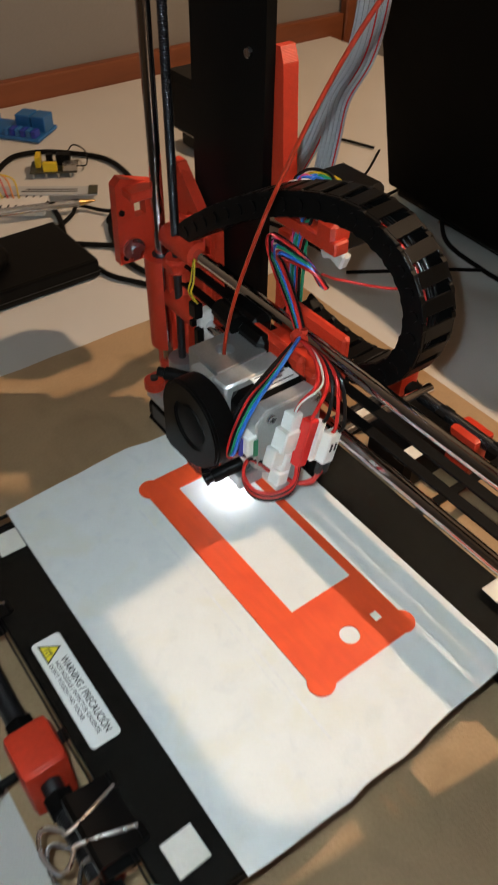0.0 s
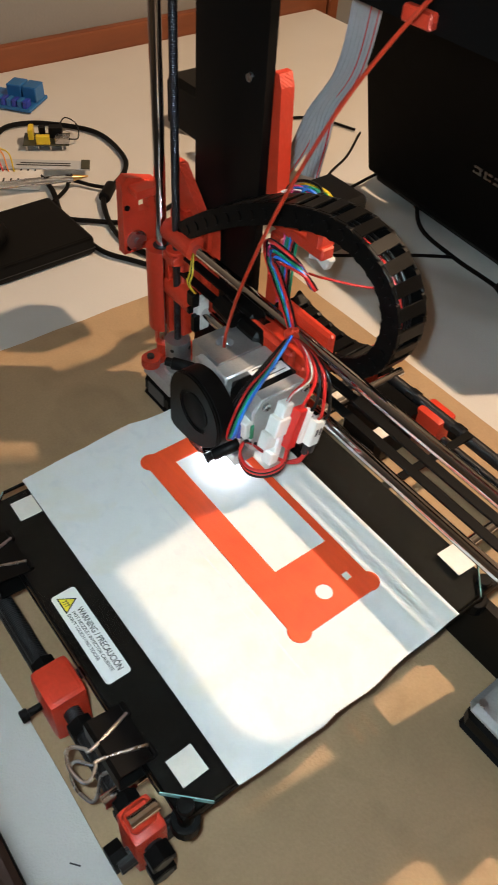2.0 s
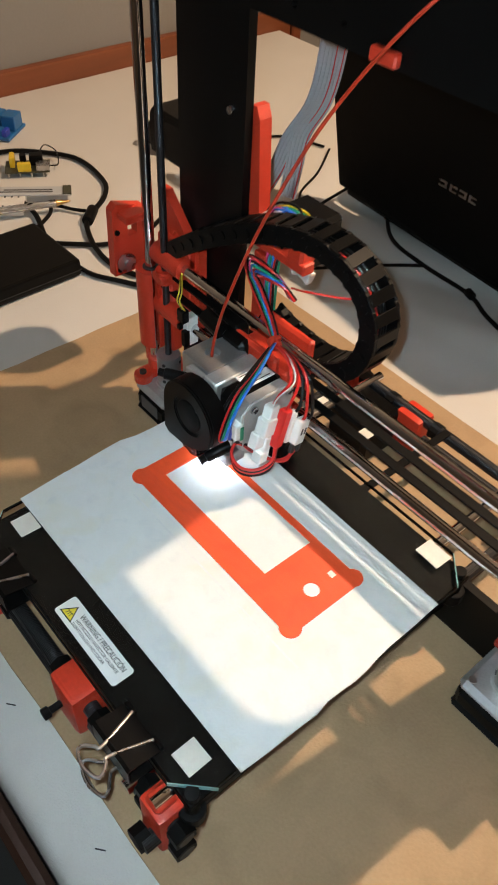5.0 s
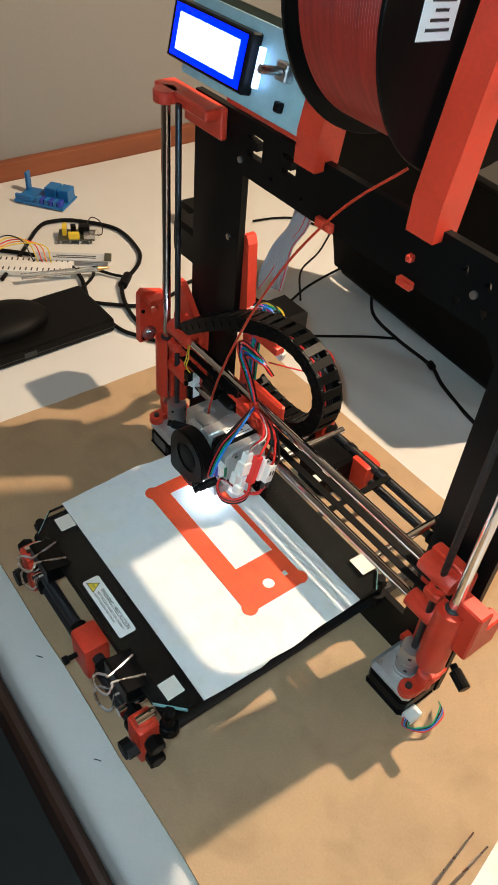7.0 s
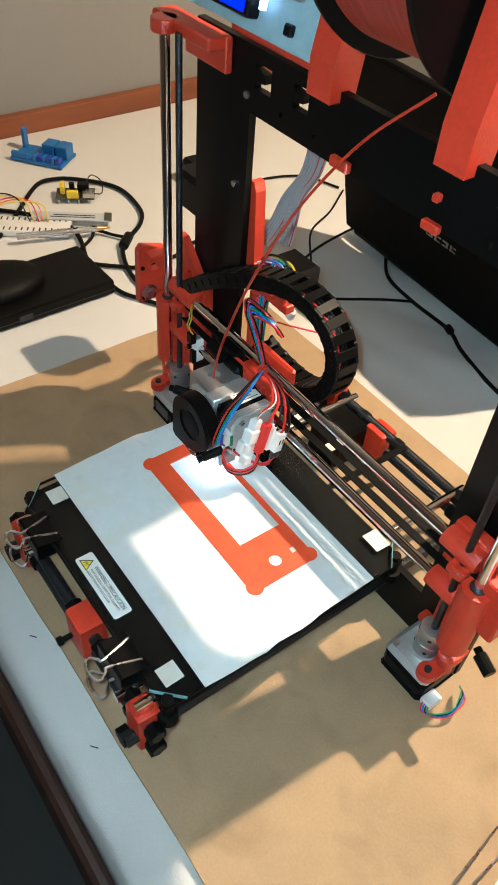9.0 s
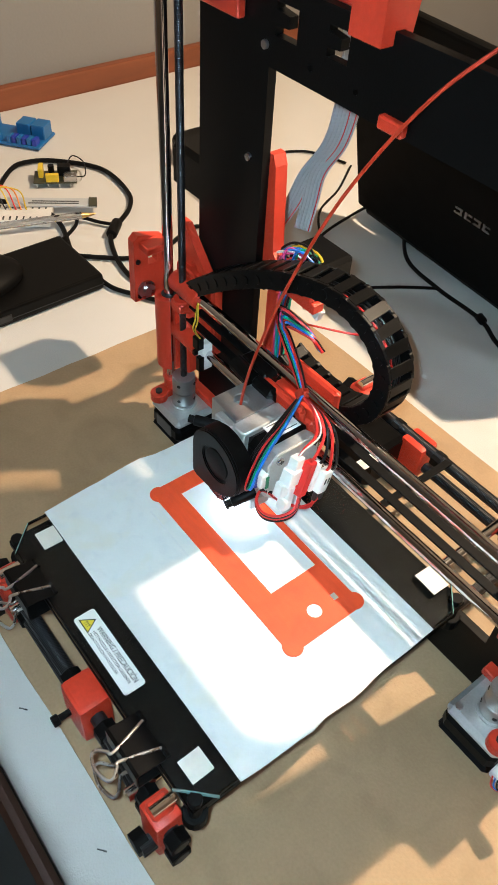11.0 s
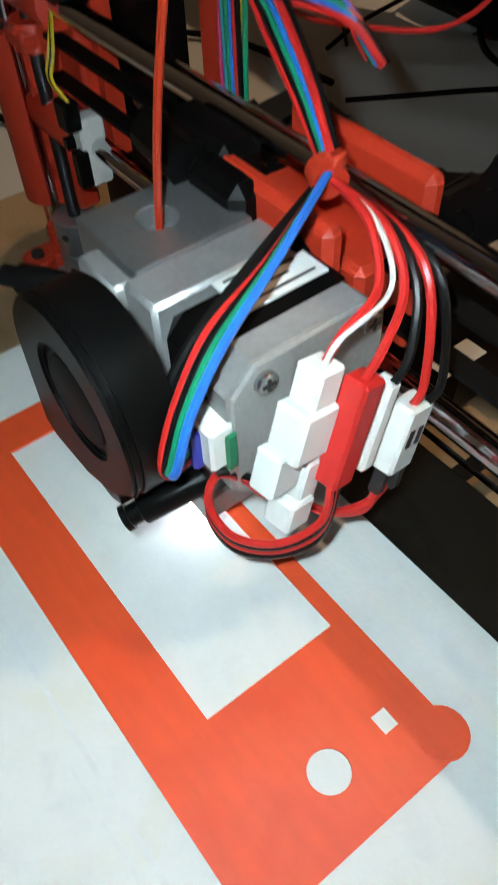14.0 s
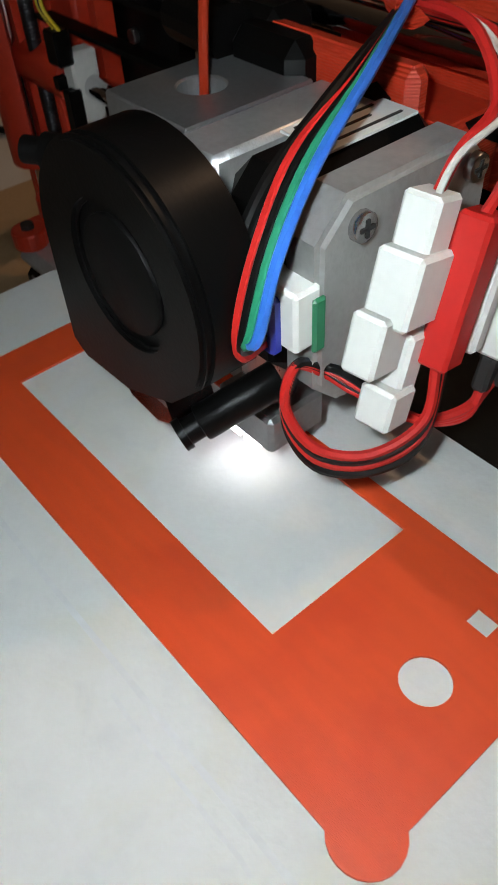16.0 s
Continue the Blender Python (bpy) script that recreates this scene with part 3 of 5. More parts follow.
# ---- bed (moves along y) ----
bm = bmesh.new()
bx(bm, (0, 0, 0.066), (0.216, 0.216, 0.006), 0.0006)
bed = part("bed", bm, BLACK, printer, "black bed plate under glass")
CH = 0.018
oct_ = [(-0.11, -0.11 + CH), (-0.11 + CH, -0.11), (0.11 - CH, -0.11), (0.11, -0.11 + CH), (0.11, 0.11 - CH), (0.11 - CH, 0.11), (-0.11 + CH, 0.11), (-0.11, 0.11 - CH)]
bm = bmesh.new()
plate(bm, [oct_], 0.0702, 0.0738)
part("glass_plate", bm, GLASS, bed, "clear glass plate with clipped corners").visible_shadow = False
for (ax, ay), (bx_, by_) in zip(oct_, oct_[1:] + oct_[:1]):
    d = Vector((bx_ - ax, by_ - ay, 0)).normalized()
    n = Vector((d.y, -d.x, 0))
    p, q = Vector((ax, ay, 0.072)), Vector((bx_, by_, 0.072))
    bm = bmesh.new()
    m = Matrix((d, n, Vector((0, 0, 1)))).transposed().to_4x4()
    bx(bm, (p + q) / 2 + n * 0.0003, ((q - p).length, 0.0005, 0.0034), 0, m)
    part("glass_edge", bm, GLASS_EDGE if abs(d.x * d.y) > 0.1 else BLACK, bed, "greenish glass edge")
for x0, y0, x1, y1, r in ((0.0825, -0.1005, 0.0972, -0.0862, 1), (-0.0985, -0.0930, -0.0835, -0.0795, -1), (0.0757, 0.0928, 0.0935, 0.1065, -2), (-0.0965, 0.0925, -0.0815, 0.1065, 1)):
    bm = bmesh.new()
    bx(bm, ((x0 + x1) / 2, (y0 + y1) / 2, 0.07395), (x1 - x0, y1 - y0, 0.0003), 0, Matrix.Rotation(radians(r), 4, "Z"))
    part("tape_square", bm, TAPE, bed, "cream masking tape square")
sx0, sx1, sy0, sy1 = -0.0268, 0.0342, -0.1036, -0.0893
out = []
for cx, cyy, a in ((sx1 - 0.002, sy1 - 0.002, 0), (sx0 + 0.002, sy1 - 0.002, 90), (sx0 + 0.002, sy0 + 0.002, 180), (sx1 - 0.002, sy0 + 0.002, 270)):
    out += circle(cx, cyy, 0.002, 4, a, a + 90)
bm = bmesh.new()
plate(bm, [out], 0.0738, 0.0741)
part("warning_sticker", bm, LABEL, bed, "white warning sticker with yellow triangle")
bm = bmesh.new()
tri = [(sx0 + 0.0020, sy0 + 0.0026), (sx0 + 0.0136, sy0 + 0.0026), (sx0 + 0.0078, sy1 - 0.0024)]
plate(bm, [tri], 0.0741, 0.07416)
part("triangle_border", bm, INK, bed)
bm = bmesh.new()
tri = [(sx0 + 0.0032, sy0 + 0.0033), (sx0 + 0.0124, sy0 + 0.0033), (sx0 + 0.0078, sy1 - 0.0037)]
plate(bm, [tri], 0.07416, 0.07422)
part("warning_triangle", bm, YELLOW, bed)
bm = bmesh.new()
for k in range(3):
    tube(bm, [(sx0 + 0.0060 + k * 0.0017, sy0 + 0.0040, 0.07424), (sx0 + 0.0064 + k * 0.0014, sy0 + 0.0055, 0.07424), (sx0 + 0.0060 + k * 0.0017, sy0 + 0.0070, 0.07424)], 0.0002, 4, 3)
bx(bm, (sx0 + 0.0078, sy0 + 0.0064, 0.07424), (0.0044, 0.0004, 0.0001))
part("heat_sign", bm, INK, bed)
lettering("lettering", "WARNING / PRECAUCIÓN", 0.0048, Matrix.Translation((sx0 + 0.0138, sy1 - 0.0058, 0.07415)) @ Matrix.Diagonal((0.76, 1, 1, 1)), INK, bed)
lettering("lettering", "HOT NOZZLE / INYECTOR CALIENTE", 0.0026, Matrix.Translation((sx0 + 0.0142, sy1 - 0.0088, 0.07415)) @ Matrix.Diagonal((0.95, 1, 1, 1)), INK, bed)
lettering("lettering", "DON'T TOUCH / NO TOCAR", 0.0026, Matrix.Translation((sx0 + 0.0142, sy1 - 0.0117, 0.07415)) @ Matrix.Diagonal((0.95, 1, 1, 1)), INK, bed)
for x in (-0.1, 0.1):
    for y in (-0.1, 0.1):
        sx, sy = (1 if x > 0 else -1), (1 if y > 0 else -1)
        part("bed_screw", bar((x + sx * 0.0035, y + sy * 0.0035, 0.052), (x + sx * 0.0035, y + sy * 0.0035, 0.0735), 0.0042, 12, bev=0.0006), RUBBER, bed)
        part("bed_spring", bar((x + sx * 0.0035, y + sy * 0.0035, 0.044), (x + sx * 0.0035, y + sy * 0.0035, 0.054), 0.0075, 14, bev=0.001), RUBBER, bed)
for x in (-0.072, 0.072):
    for y in (-0.045, 0.045):
        part("bearing_block", box((x - 0.012, y - 0.016, 0.040), (x + 0.012, y + 0.016, 0.063), 0.002), RUBBER, bed)

# paper on the glass
rng = random.Random(8)
def wavy(a, b, n, amp):
    return [(a[0] + (b[0] - a[0]) * k / n + rng.uniform(-amp, amp), a[1] + (b[1] - a[1]) * k / n + rng.uniform(-amp, amp)) for k in range(n)]
pl = wavy((-0.1115, -0.0790), (0.1120, -0.0790), 8, 0.0001) + wavy((0.1120, -0.079), (0.1145, -0.02), 6, 0.0005) + wavy((0.1125, -0.02), (0.1138, 0.02), 4, 0.0005) \
    + wavy((0.1115, 0.02), (0.1105, 0.0732), 5, 0.0003) + wavy((0.1105, 0.0732), (-0.1120, 0.0735), 8, 0.0001) + wavy((-0.1120, 0.0735), (-0.114, 0.0), 6, 0.0004) + wavy((-0.1165, 0.0), (-0.1115, -0.079), 7, 0.0004)
bm = bmesh.new()
plate(bm, [pl], 0.0741, 0.0745)
paper = single("paper_sheet", bm, PAPER, (0, 0, ZT - 0.0009), "white paper sheet taped over the glass bed", "paper")
for y, x0, x1, w in ((-0.0195, -0.07, 0.09, 0.0013), (-0.0235, 0.02, 0.06, 0.0009)):
    bm = bmesh.new()
    strip(bm, [(x0 + (x1 - x0) * k / 9, y + rng.uniform(-0.0002, 0.0002), 0.07452) for k in range(10)], (0, w / 2, 0), 0.00006, 3)
    bmesh.ops.translate(bm, verts=bm.verts[:], vec=(0, 0, 0.0009 - ZT))
    o = part("pencil_line", bm, PENCIL)
    o.parent = paper

# the print lying on the paper
bm = bmesh.new()
def ear(cx, cyy, r, a0, a1):
    return circle(cx, cyy, r, 12, a0, a1)
o = ear(-0.0790, -0.0065, 0.0067, 138, 323) + ear(0.0675, -0.0060, 0.0067, 222, 413) + ear(0.0660, 0.0465, 0.0063, -29, 152) + ear(-0.0790, 0.0455, 0.0066, 37, 221)
win = rect(-0.0706, 0.0065, 0.0309, 0.0444)
plate(bm, [o, win, circle(0.0566, 0.0210, 0.0050, 28), rect(0.0536, 0.0362, 0.0585, 0.0404)], 0.0746, 0.0753)
printed = single("printed_panel", bm, ORANGE, (0, 0.02, ZT - 0.0004), "half-finished orange-red printed display panel on the paper", "printed part")
for x, y, r in ((-0.0790, -0.0065, 0.0065), (0.0675, -0.0060, 0.0065), (0.0660, 0.0465, 0.0061), (-0.0790, 0.0455, 0.0064)):
    bm = bmesh.new()
    cy(bm, (x, y - 0.02, 0.0748 - ZT + 0.0004), (x, y - 0.02, 0.0754 - ZT + 0.0004), r, 28)
    disc = part("corner_disc", bm, ORANGE)
    disc.parent = printed


def binder_clip(x):
    c = thing("binder_clip", (x, -0.111, 0.062), "black binder clip with steel wire handles on the bed edge", "binder clip", "binder clips on the bed")
    bm = bmesh.new()
    plate(bm, [[(-0.1035, 0.0757), (-0.1215, 0.0795), (-0.1235, 0.0785), (-0.1235, 0.0645), (-0.1215, 0.0635), (-0.1035, 0.0622), (-0.1035, 0.0628), (-0.1212, 0.0643), (-0.1227, 0.0652), (-0.1227, 0.0780), (-0.1212, 0.0787), (-0.1035, 0.0750)]], x - 0.016, x + 0.016, "yz")
    part("clip_body", bm, PLASTIC_BLACK, c, "black sheet steel body")
    for z in (0.0761, 0.0622):
        for sx in (-1, 1):
            part("clip_fold", bar((x + sx * 0.0085, -0.1030, z), (x + sx * 0.0155, -0.1030, z), 0.0013, 10), PLASTIC_BLACK, c)
    # each handle narrows to a neck and opens into a flared loop
    for z, end, fall, wide in ((0.0768, -0.1035, 0.10, 1.0), (0.0622, -0.1190, -0.22, 1.15)):
        left = [(-0.0094, end), (-0.0032, -0.1255), (-0.0052, -0.1285), (-0.0088 * wide, -0.1325), (-0.0082 * wide, -0.1362)]
        if end < -0.11:
            left[0] = (-0.0055, end)
        pts = [(x + u, y, z + fall * (end - y)) for u, y in left + [(0.0, -0.1385)] + [(-u, y) for u, y in left[::-1]]]
        bm = bmesh.new()
        tube(bm, pts, 0.00095, 8, 6)
        part("wire_handle", bm, STEEL, c, "bent steel wire handle", True)
    return c


clips = [binder_clip(-0.0640), binder_clip(0.0625)]

# ---- print head (moves along x) ----
bm = bmesh.new()
bx(bm, (-0.050, 0.0740, 0.130), (0.046, 0.006, 0.048), 0.002)
head = part("extruder", bm, RED, printer, "red printed carriage with the print head")
bm = bmesh.new()
bx(bm, (-0.048, 0.1005, 0.132), (0.050, 0.006, 0.052), 0.002)
part("carriage_back", bm, RED, head, "red printed carriage back plate")
bm = bmesh.new()
bx(bm, (-0.048, YX, 0.1305), (0.048, 0.0195, 0.022), 0.002)
part("bearing_holder", bm, RED, head, "red printed bearing holder")
bm = bmesh.new()
plate(bm, [rect(-0.0765, 0.0360, -0.0495, 0.0680), circle(-0.0640, 0.0510, 0.0050, 24)], 0.118, 0.1480)
bmesh.ops.bevel(bm, geom=[e for e in bm.edges if e.is_manifold and e.calc_face_angle(0) > 1.2], offset=0.0004, segments=1, affect="EDGES")
part("cold_block", bm, ALU, head, "milled aluminium feed block with filament hole")
part("feed_bore", bar((-0.0640, 0.0510, 0.1185), (-0.0640, 0.0510, 0.1425), 0.0049, 24), STEEL, head)
bm = bmesh.new()
bx(bm, (-0.0430, 0.051, 0.1325), (0.0128, 0.038, 0.031), 0.0012)
bx(bm, (-0.0560, 0.0320, 0.1425), (0.016, 0.006, 0.010), 0.001)
part("motor_bracket", bm, ALU_CAST, head, "aluminium motor bracket", True)
MY, MZ = 0.0525, 0.1280
bm = bmesh.new()
bx(bm, (-0.0275, MY, MZ), (0.018, 0.0418, 0.0418), 0.005)
part("feed_motor", bm, PLASTIC_BLACK, head, "black stepper motor")
bm = bmesh.new()
c, k = 0.0211, 0.0065
octo = [(MY - c, MZ - c + k), (MY - c + k, MZ - c), (MY + c - k, MZ - c), (MY + c, MZ - c + k), (MY + c, MZ + c - k), (MY + c - k, MZ + c), (MY - c + k, MZ + c), (MY - c, MZ + c - k)]
plate(bm, [octo], -0.0190, -0.0100, "yz")
bmesh.ops.bevel(bm, geom=[e for e in bm.edges if e.calc_face_angle(0) > 1.2], offset=0.0012, segments=2, affect="EDGES")
part("motor_cap", bm, ALU_CAST, head, "cast silver motor end cap", True)
for sy, sz in ((-1, 1), (1, 1), (1, -1), (-1, -1)):
    y, z = MY + sy * 0.0155 + 0.003 * (sy < 0), MZ + sz * 0.0155
    bm = bmesh.new()
    cy(bm, (-0.0103, y, z), (-0.0082, y, z), 0.0027, 14, bev=0.0005)
    part("cap_screw", bm, STEEL, head, "cross-head screw", True)
    bm = bmesh.new()
    bx(bm, (-0.0081, y, z), (0.0003, 0.0032, 0.0007))
    bx(bm, (-0.0081, y, z), (0.0003, 0.0007, 0.0032))
    part("screw_slot", bm, INK, head)
part("cap_boss", bar((-0.0102, MY, MZ), (-0.0088, MY, MZ), 0.0095, 28, bev=0.0008), ALU_CAST, head, "", True)
bm = bmesh.new()
bx(bm, (-0.0285, MY + 0.004, MZ + 0.0212), (0.0120, 0.022, 0.0005))
part("motor_label", bm, LABEL, head, "white type label")
for k in range(4):
    bm = bmesh.new()
    bx(bm, (-0.0330 + k * 0.0028, MY + 0.003 + (k % 2) * 0.002, MZ + 0.02155), (0.0006, 0.016 - 0.003 * (k % 3), 0.0002))
    part("label_bar", bm, INK, head)

# blower fan: scroll housing with round hub, facing the front
FCX, FCZ, FYA, FYB = -0.0382, 0.1334, 0.0110, 0.0240
ol = circle(FCX, FCZ, 0.0243, 30, -28, 182) + [(FCX - 0.0242, FCZ - 0.0255), (FCX - 0.0195, FCZ - 0.0285), (FCX - 0.003, FCZ - 0.0275), (FCX + 0.011, FCZ - 0.0215)]
bm = bmesh.new()
plate(bm, [ol], FYA + 0.0012, FYB, "xz")
plate(bm, [ol, circle(FCX + 0.001, FCZ + 0.001, 0.0132, 30)], FYA - 0.0006, FYA + 0.0013, "xz")
bmesh.ops.bevel(bm, geom=[e for e in bm.edges if e.is_manifold and e.calc_face_angle(0) > 1.3], offset=0.0008, segments=2, affect="EDGES")
fan = part("fan_housing", bm, PLASTIC_BLACK, head, "black blower fan housing", True)
bm = bmesh.new()
cy(bm, (FCX + 0.001, FYA + 0.0014, FCZ + 0.001), (FCX + 0.001, FYA - 0.0002, FCZ + 0.001), 0.0112, 32, bev=0.0008)
part("fan_hub", bm, RUBBER, head, "black fan hub", True)
for x, z in ((FCX - 0.0195, FCZ - 0.0235),):
    bm = bmesh.new()
    cy(bm, (x, FYA - 0.0006, z), (x, FYB, z), 0.0036, 16)
    part("fan_lug", bm, PLASTIC_BLACK, head, "", True)
# upper arm, LED holder tube, clear duct
bm = bmesh.new()
cy(bm, (-0.0695, 0.0170, 0.1440), (-0.050, 0.0330, 0.1415), 0.0036, 16, bev=0.0006)
cy(bm, (-0.0725, 0.0148, 0.1442), (-0.0695, 0.0170, 0.1440), 0.0026, 14)
part("side_pin", bm, RUBBER, head, "black threaded side pin", True)
bm = bmesh.new()
cy(bm, (-0.0238, 0.0145, 0.1068), (-0.0185, 0.0300, 0.1125), 0.0037, 18, bev=0.0006)
cy(bm, (-0.0247, 0.0118, 0.1058), (-0.0238, 0.0145, 0.1068), 0.0027, 16)
cy(bm, (-0.0251, 0.0104, 0.1053), (-0.0247, 0.0118, 0.1058), 0.0033, 16)
part("sensor_tube", bm, PLASTIC_BLACK, head, "black sensor tube", True)
bm = bmesh.new()
plate(bm, [[(-0.050, 0.1090), (-0.032, 0.1090), (-0.030, 0.1035), (-0.036, 0.1005), (-0.045, 0.1015)]], 0.0125, 0.0230, "xz")
part("air_duct", bm, CLEAR, head, "clear plastic air duct")
bm = bmesh.new()
bx(bm, (-0.0325, 0.0395, 0.0905), (0.018, 0.016, 0.010), 0.001)
part("heater_block", bm, ALU, head, "aluminium heater block")
bm = bmesh.new()
cy(bm, (-0.0325, 0.0395, 0.0855), (-0.0325, 0.0395, 0.0765), 0.004, 12, 0.0007)
part("nozzle", bm, TAN, head, "brass nozzle", True)
part("heat_break", bar((-0.0325, 0.0395, 0.0955), (-0.0325, 0.0395, 0.118), 0.006, 16), STEEL, head)
bm = bmesh.new()
for k in range(3):
    bx(bm, (-0.043 + k * 0.006, 0.0335, 0.0842), (0.0045, 0.0035, 0.0012))
part("work_light", bm, LED, head, "bright white LED under the head")
# dark shroud over the bearings
bm = bmesh.new()
bx(bm, (-0.080, 0.078, 0.150), (0.030, 0.014, 0.012), 0.003)
bx(bm, (-0.063, 0.070, 0.143), (0.022, 0.010, 0.022), 0.003)
cy(bm, (-0.092, 0.068, 0.152), (-0.072, 0.066, 0.152), 0.006, 14)
part("bearing_shroud", bm, PLASTIC_BLACK, head, "black bearing cover")
for x, z in ((-0.034, 0.147), (-0.034, 0.115)):
    part("carriage_nut", bar((x, 0.069, z), (x, 0.0655, z), 0.0042, 6), RUBBER, head)

# plugs hanging before the motor cap
TW = (-17, 0, 8)
def plug(c, s, turn, mat, label, slots=0):
    m = Matrix.Rotation(radians(turn[2]), 4, "Z") @ Matrix.Rotation(radians(turn[1]), 4, "Y") @ Matrix.Rotation(radians(turn[0]), 4, "X")
    bm = bmesh.new()
    bx(bm, c, s, 0.0007, m)
    part("plug", bm, mat, head, label)
    for k in range(slots):
        bm = bmesh.new()
        off = m @ Vector((s[0] / 2, (k - (slots - 1) / 2) * 0.0035, 0.001))
        bx(bm, Vector(c) + off, (0.0006, 0.0014, 0.0045), 0, m)
        part("plug_slot", bm, INK, head)


plug((-0.0025, 0.0470, 0.1440), (0.0068, 0.0075, 0.0100), TW, WHITE, "white nylon wire plug")
plug((-0.0015, 0.0430, 0.1350), (0.0085, 0.0105, 0.0125), TW, WHITE, "white nylon wire plug")
plug((-0.0020, 0.0370, 0.1265), (0.0066, 0.0090, 0.0110), TW, WHITE, "white nylon wire plug")
plug((-0.0010, 0.0425, 0.1195), (0.0060, 0.0062, 0.0130), TW, WHITE, "white nylon wire plug")
plug((0.0000, 0.0385, 0.1130), (0.0072, 0.0078, 0.0080), TW, WHITE, "white nylon wire plug")
plug((0.0030, 0.0513, 0.1318), (0.0062, 0.0068, 0.0270), TW, W_RED, "red shrink-wrapped joint")
plug((0.0030, 0.0585, 0.1290), (0.0050, 0.0042, 0.0230), TW, WHITE, "white nylon wire plug")
plug((0.0052, 0.0658, 0.1225), (0.0062, 0.0088, 0.0180), TW, WHITE, "white two-slot plug", 2)
plug((0.0055, 0.0608, 0.1105), (0.0032, 0.0034, 0.0080), TW, INK, "black sleeve")
plug((0.0062, 0.0650, 0.1100), (0.0032, 0.0034, 0.0080), TW, INK, "black sleeve")
# motor socket with its board
plug((-0.0150, 0.0295, 0.1300), (0.0095, 0.0060, 0.0120), (0, 0, 0), WHITE, "cream motor socket")
plug((-0.0165, 0.0258, 0.1285), (0.0055, 0.0026, 0.0115), (0, 0, 0), PCB_BLUE, "blue plug")
plug((-0.0095, 0.0310, 0.1290), (0.0012, 0.0030, 0.0110), (0, 0, 0), GREEN, "green board edge")

ZIP = (-0.0325, 0.0745, 0.1640)
def wire(pts, mat, r=0.0008, parent=head):
    bm = bmesh.new()
    tube(bm, pts, r)
    return part("wire", bm, mat, parent, "", True)


def near(p, dx=0.0, dy=0.0, dz=0.0):
    return (p[0] + dx, p[1] + dy, p[2] + dz)


# four motor leads sweep out from the tie and down to the socket
for k, mt in enumerate((W_RED, W_BLACK, W_GREEN, W_BLUE)):
    f = k * 0.0016
    wire([near(ZIP, 0.001, -0.001 + f * 0.4, f * 0.5), (-0.0215 + f * 0.6, 0.0500, 0.1600 + f * 0.4), (-0.0175 + f, 0.0330, 0.1550), (-0.0143 + f, 0.0225, 0.1455), (-0.0134 + f, 0.0172, 0.1340), (-0.0138 + f * 0.4, 0.0180, 0.1270 + f), (-0.0160, 0.0245, 0.1250 + f)], mt, 0.0010)
for k in range(2):
    wire([near(ZIP, 0, -0.002, -0.001), (-0.0260 + k * 0.002, 0.0480, 0.1560), (-0.0215 + k * 0.002, 0.0300, 0.1490), (-0.0205 + k * 0.002, 0.0220, 0.1370), (-0.020, 0.0200, 0.1200)], W_BLACK, 0.0011)
# leads to the plugs, passing outside
for k, (mt, end) in enumerate(((W_RED, (-0.003, 0.0500, 0.1490)), (W_WHITE, (-0.002, 0.0485, 0.1490)), (W_RED, (0.0025, 0.0555, 0.1455)), (W_BLACK, (0.0035, 0.0625, 0.1400)), (W_RED, (0.005, 0.0670, 0.1310)), (W_BLACK, (0.006, 0.0715, 0.1305)))):
    q = k * 0.0025
    wire([near(ZIP, 0.0005 * k, 0.0005 * k, -0.0005 * k), (-0.016 + q * 0.6, 0.0705 + q * 0.4, 0.1640 - q * 0.2), (-0.005 + q * 0.6, 0.0640 + q * 0.8, 0.1570 - q * 0.1), near(end, 0.001, 0.0022, 0.005), near(end, 0, -0.001, -0.002)], mt, 0.0006 if mt is W_WHITE else 0.0010)
# loops below
for k, (mt, r0) in enumerate(((W_RED, 0.0), (W_BLACK, 0.002), (W_RED, 0.004), (W_BLACK, 0.0070))):
    wire([(0.0030, 0.0480 + r0 * 0.4, 0.1195), (0.0050, 0.0440, 0.1085 - r0 * 0.8), (0.0010, 0.0350, 0.1030 - r0 * 0.7), (-0.0060, 0.0275, 0.1045 - r0 * 0.7), (-0.0120, 0.0255, 0.1120 - r0 * 0.5), (-0.0130, 0.0290, 0.1190), (-0.0105, 0.0340, 0.1160 + r0 * 0.2), (-0.0060, 0.0360, 0.1140 + r0 * 0.4), (-0.0005, 0.0390, 0.1120)], mt, 0.0010)
for k in range(3):
    wire([(0.0060, 0.0640 - k * 0.002, 0.1080), (0.0050, 0.0570, 0.1030 - k * 0.001), (0.0000, 0.0490, 0.1020), (-0.0080, 0.0440, 0.1070), (-0.0120, 0.0430, 0.1120)], W_RED, 0.0011)
# from the tie upwards to the bundle and over the carriage
for k, mt in enumerate((W_RED, W_BLACK, W_GREEN, W_BLUE, W_RED, W_BLACK, W_PINK, W_BLUE, W_RED, W_BLACK)):
    ex = 0.0012 * (k % 5)
    ey = 0.0014 * (k // 5)
    wire([near(ZIP, ex * 0.6, ey, ex * 0.4), (-0.049 + ex, 0.0800 + ey, 0.1720 + ex), (-0.068 + ex, 0.0860 + ey, 0.1800 + ex * 1.4), (-0.082 + ex * 1.5, 0.0915 + ey, 0.1880 - ex), (-0.085 + ex * 2.2, 0.0980 + ey, 0.1900 - ex * 2), (-0.066 + ex * 1.5, 0.1040 + ey, 0.1830 - ex), (-0.056 + ex, 0.1080 + ey, 0.1700)], mt, 0.0010)
bm = bmesh.new()
cy(bm, near(ZIP, -0.002, 0.001, 0.0005), near(ZIP, 0.0025, -0.001, -0.0005), 0.0042, 14)
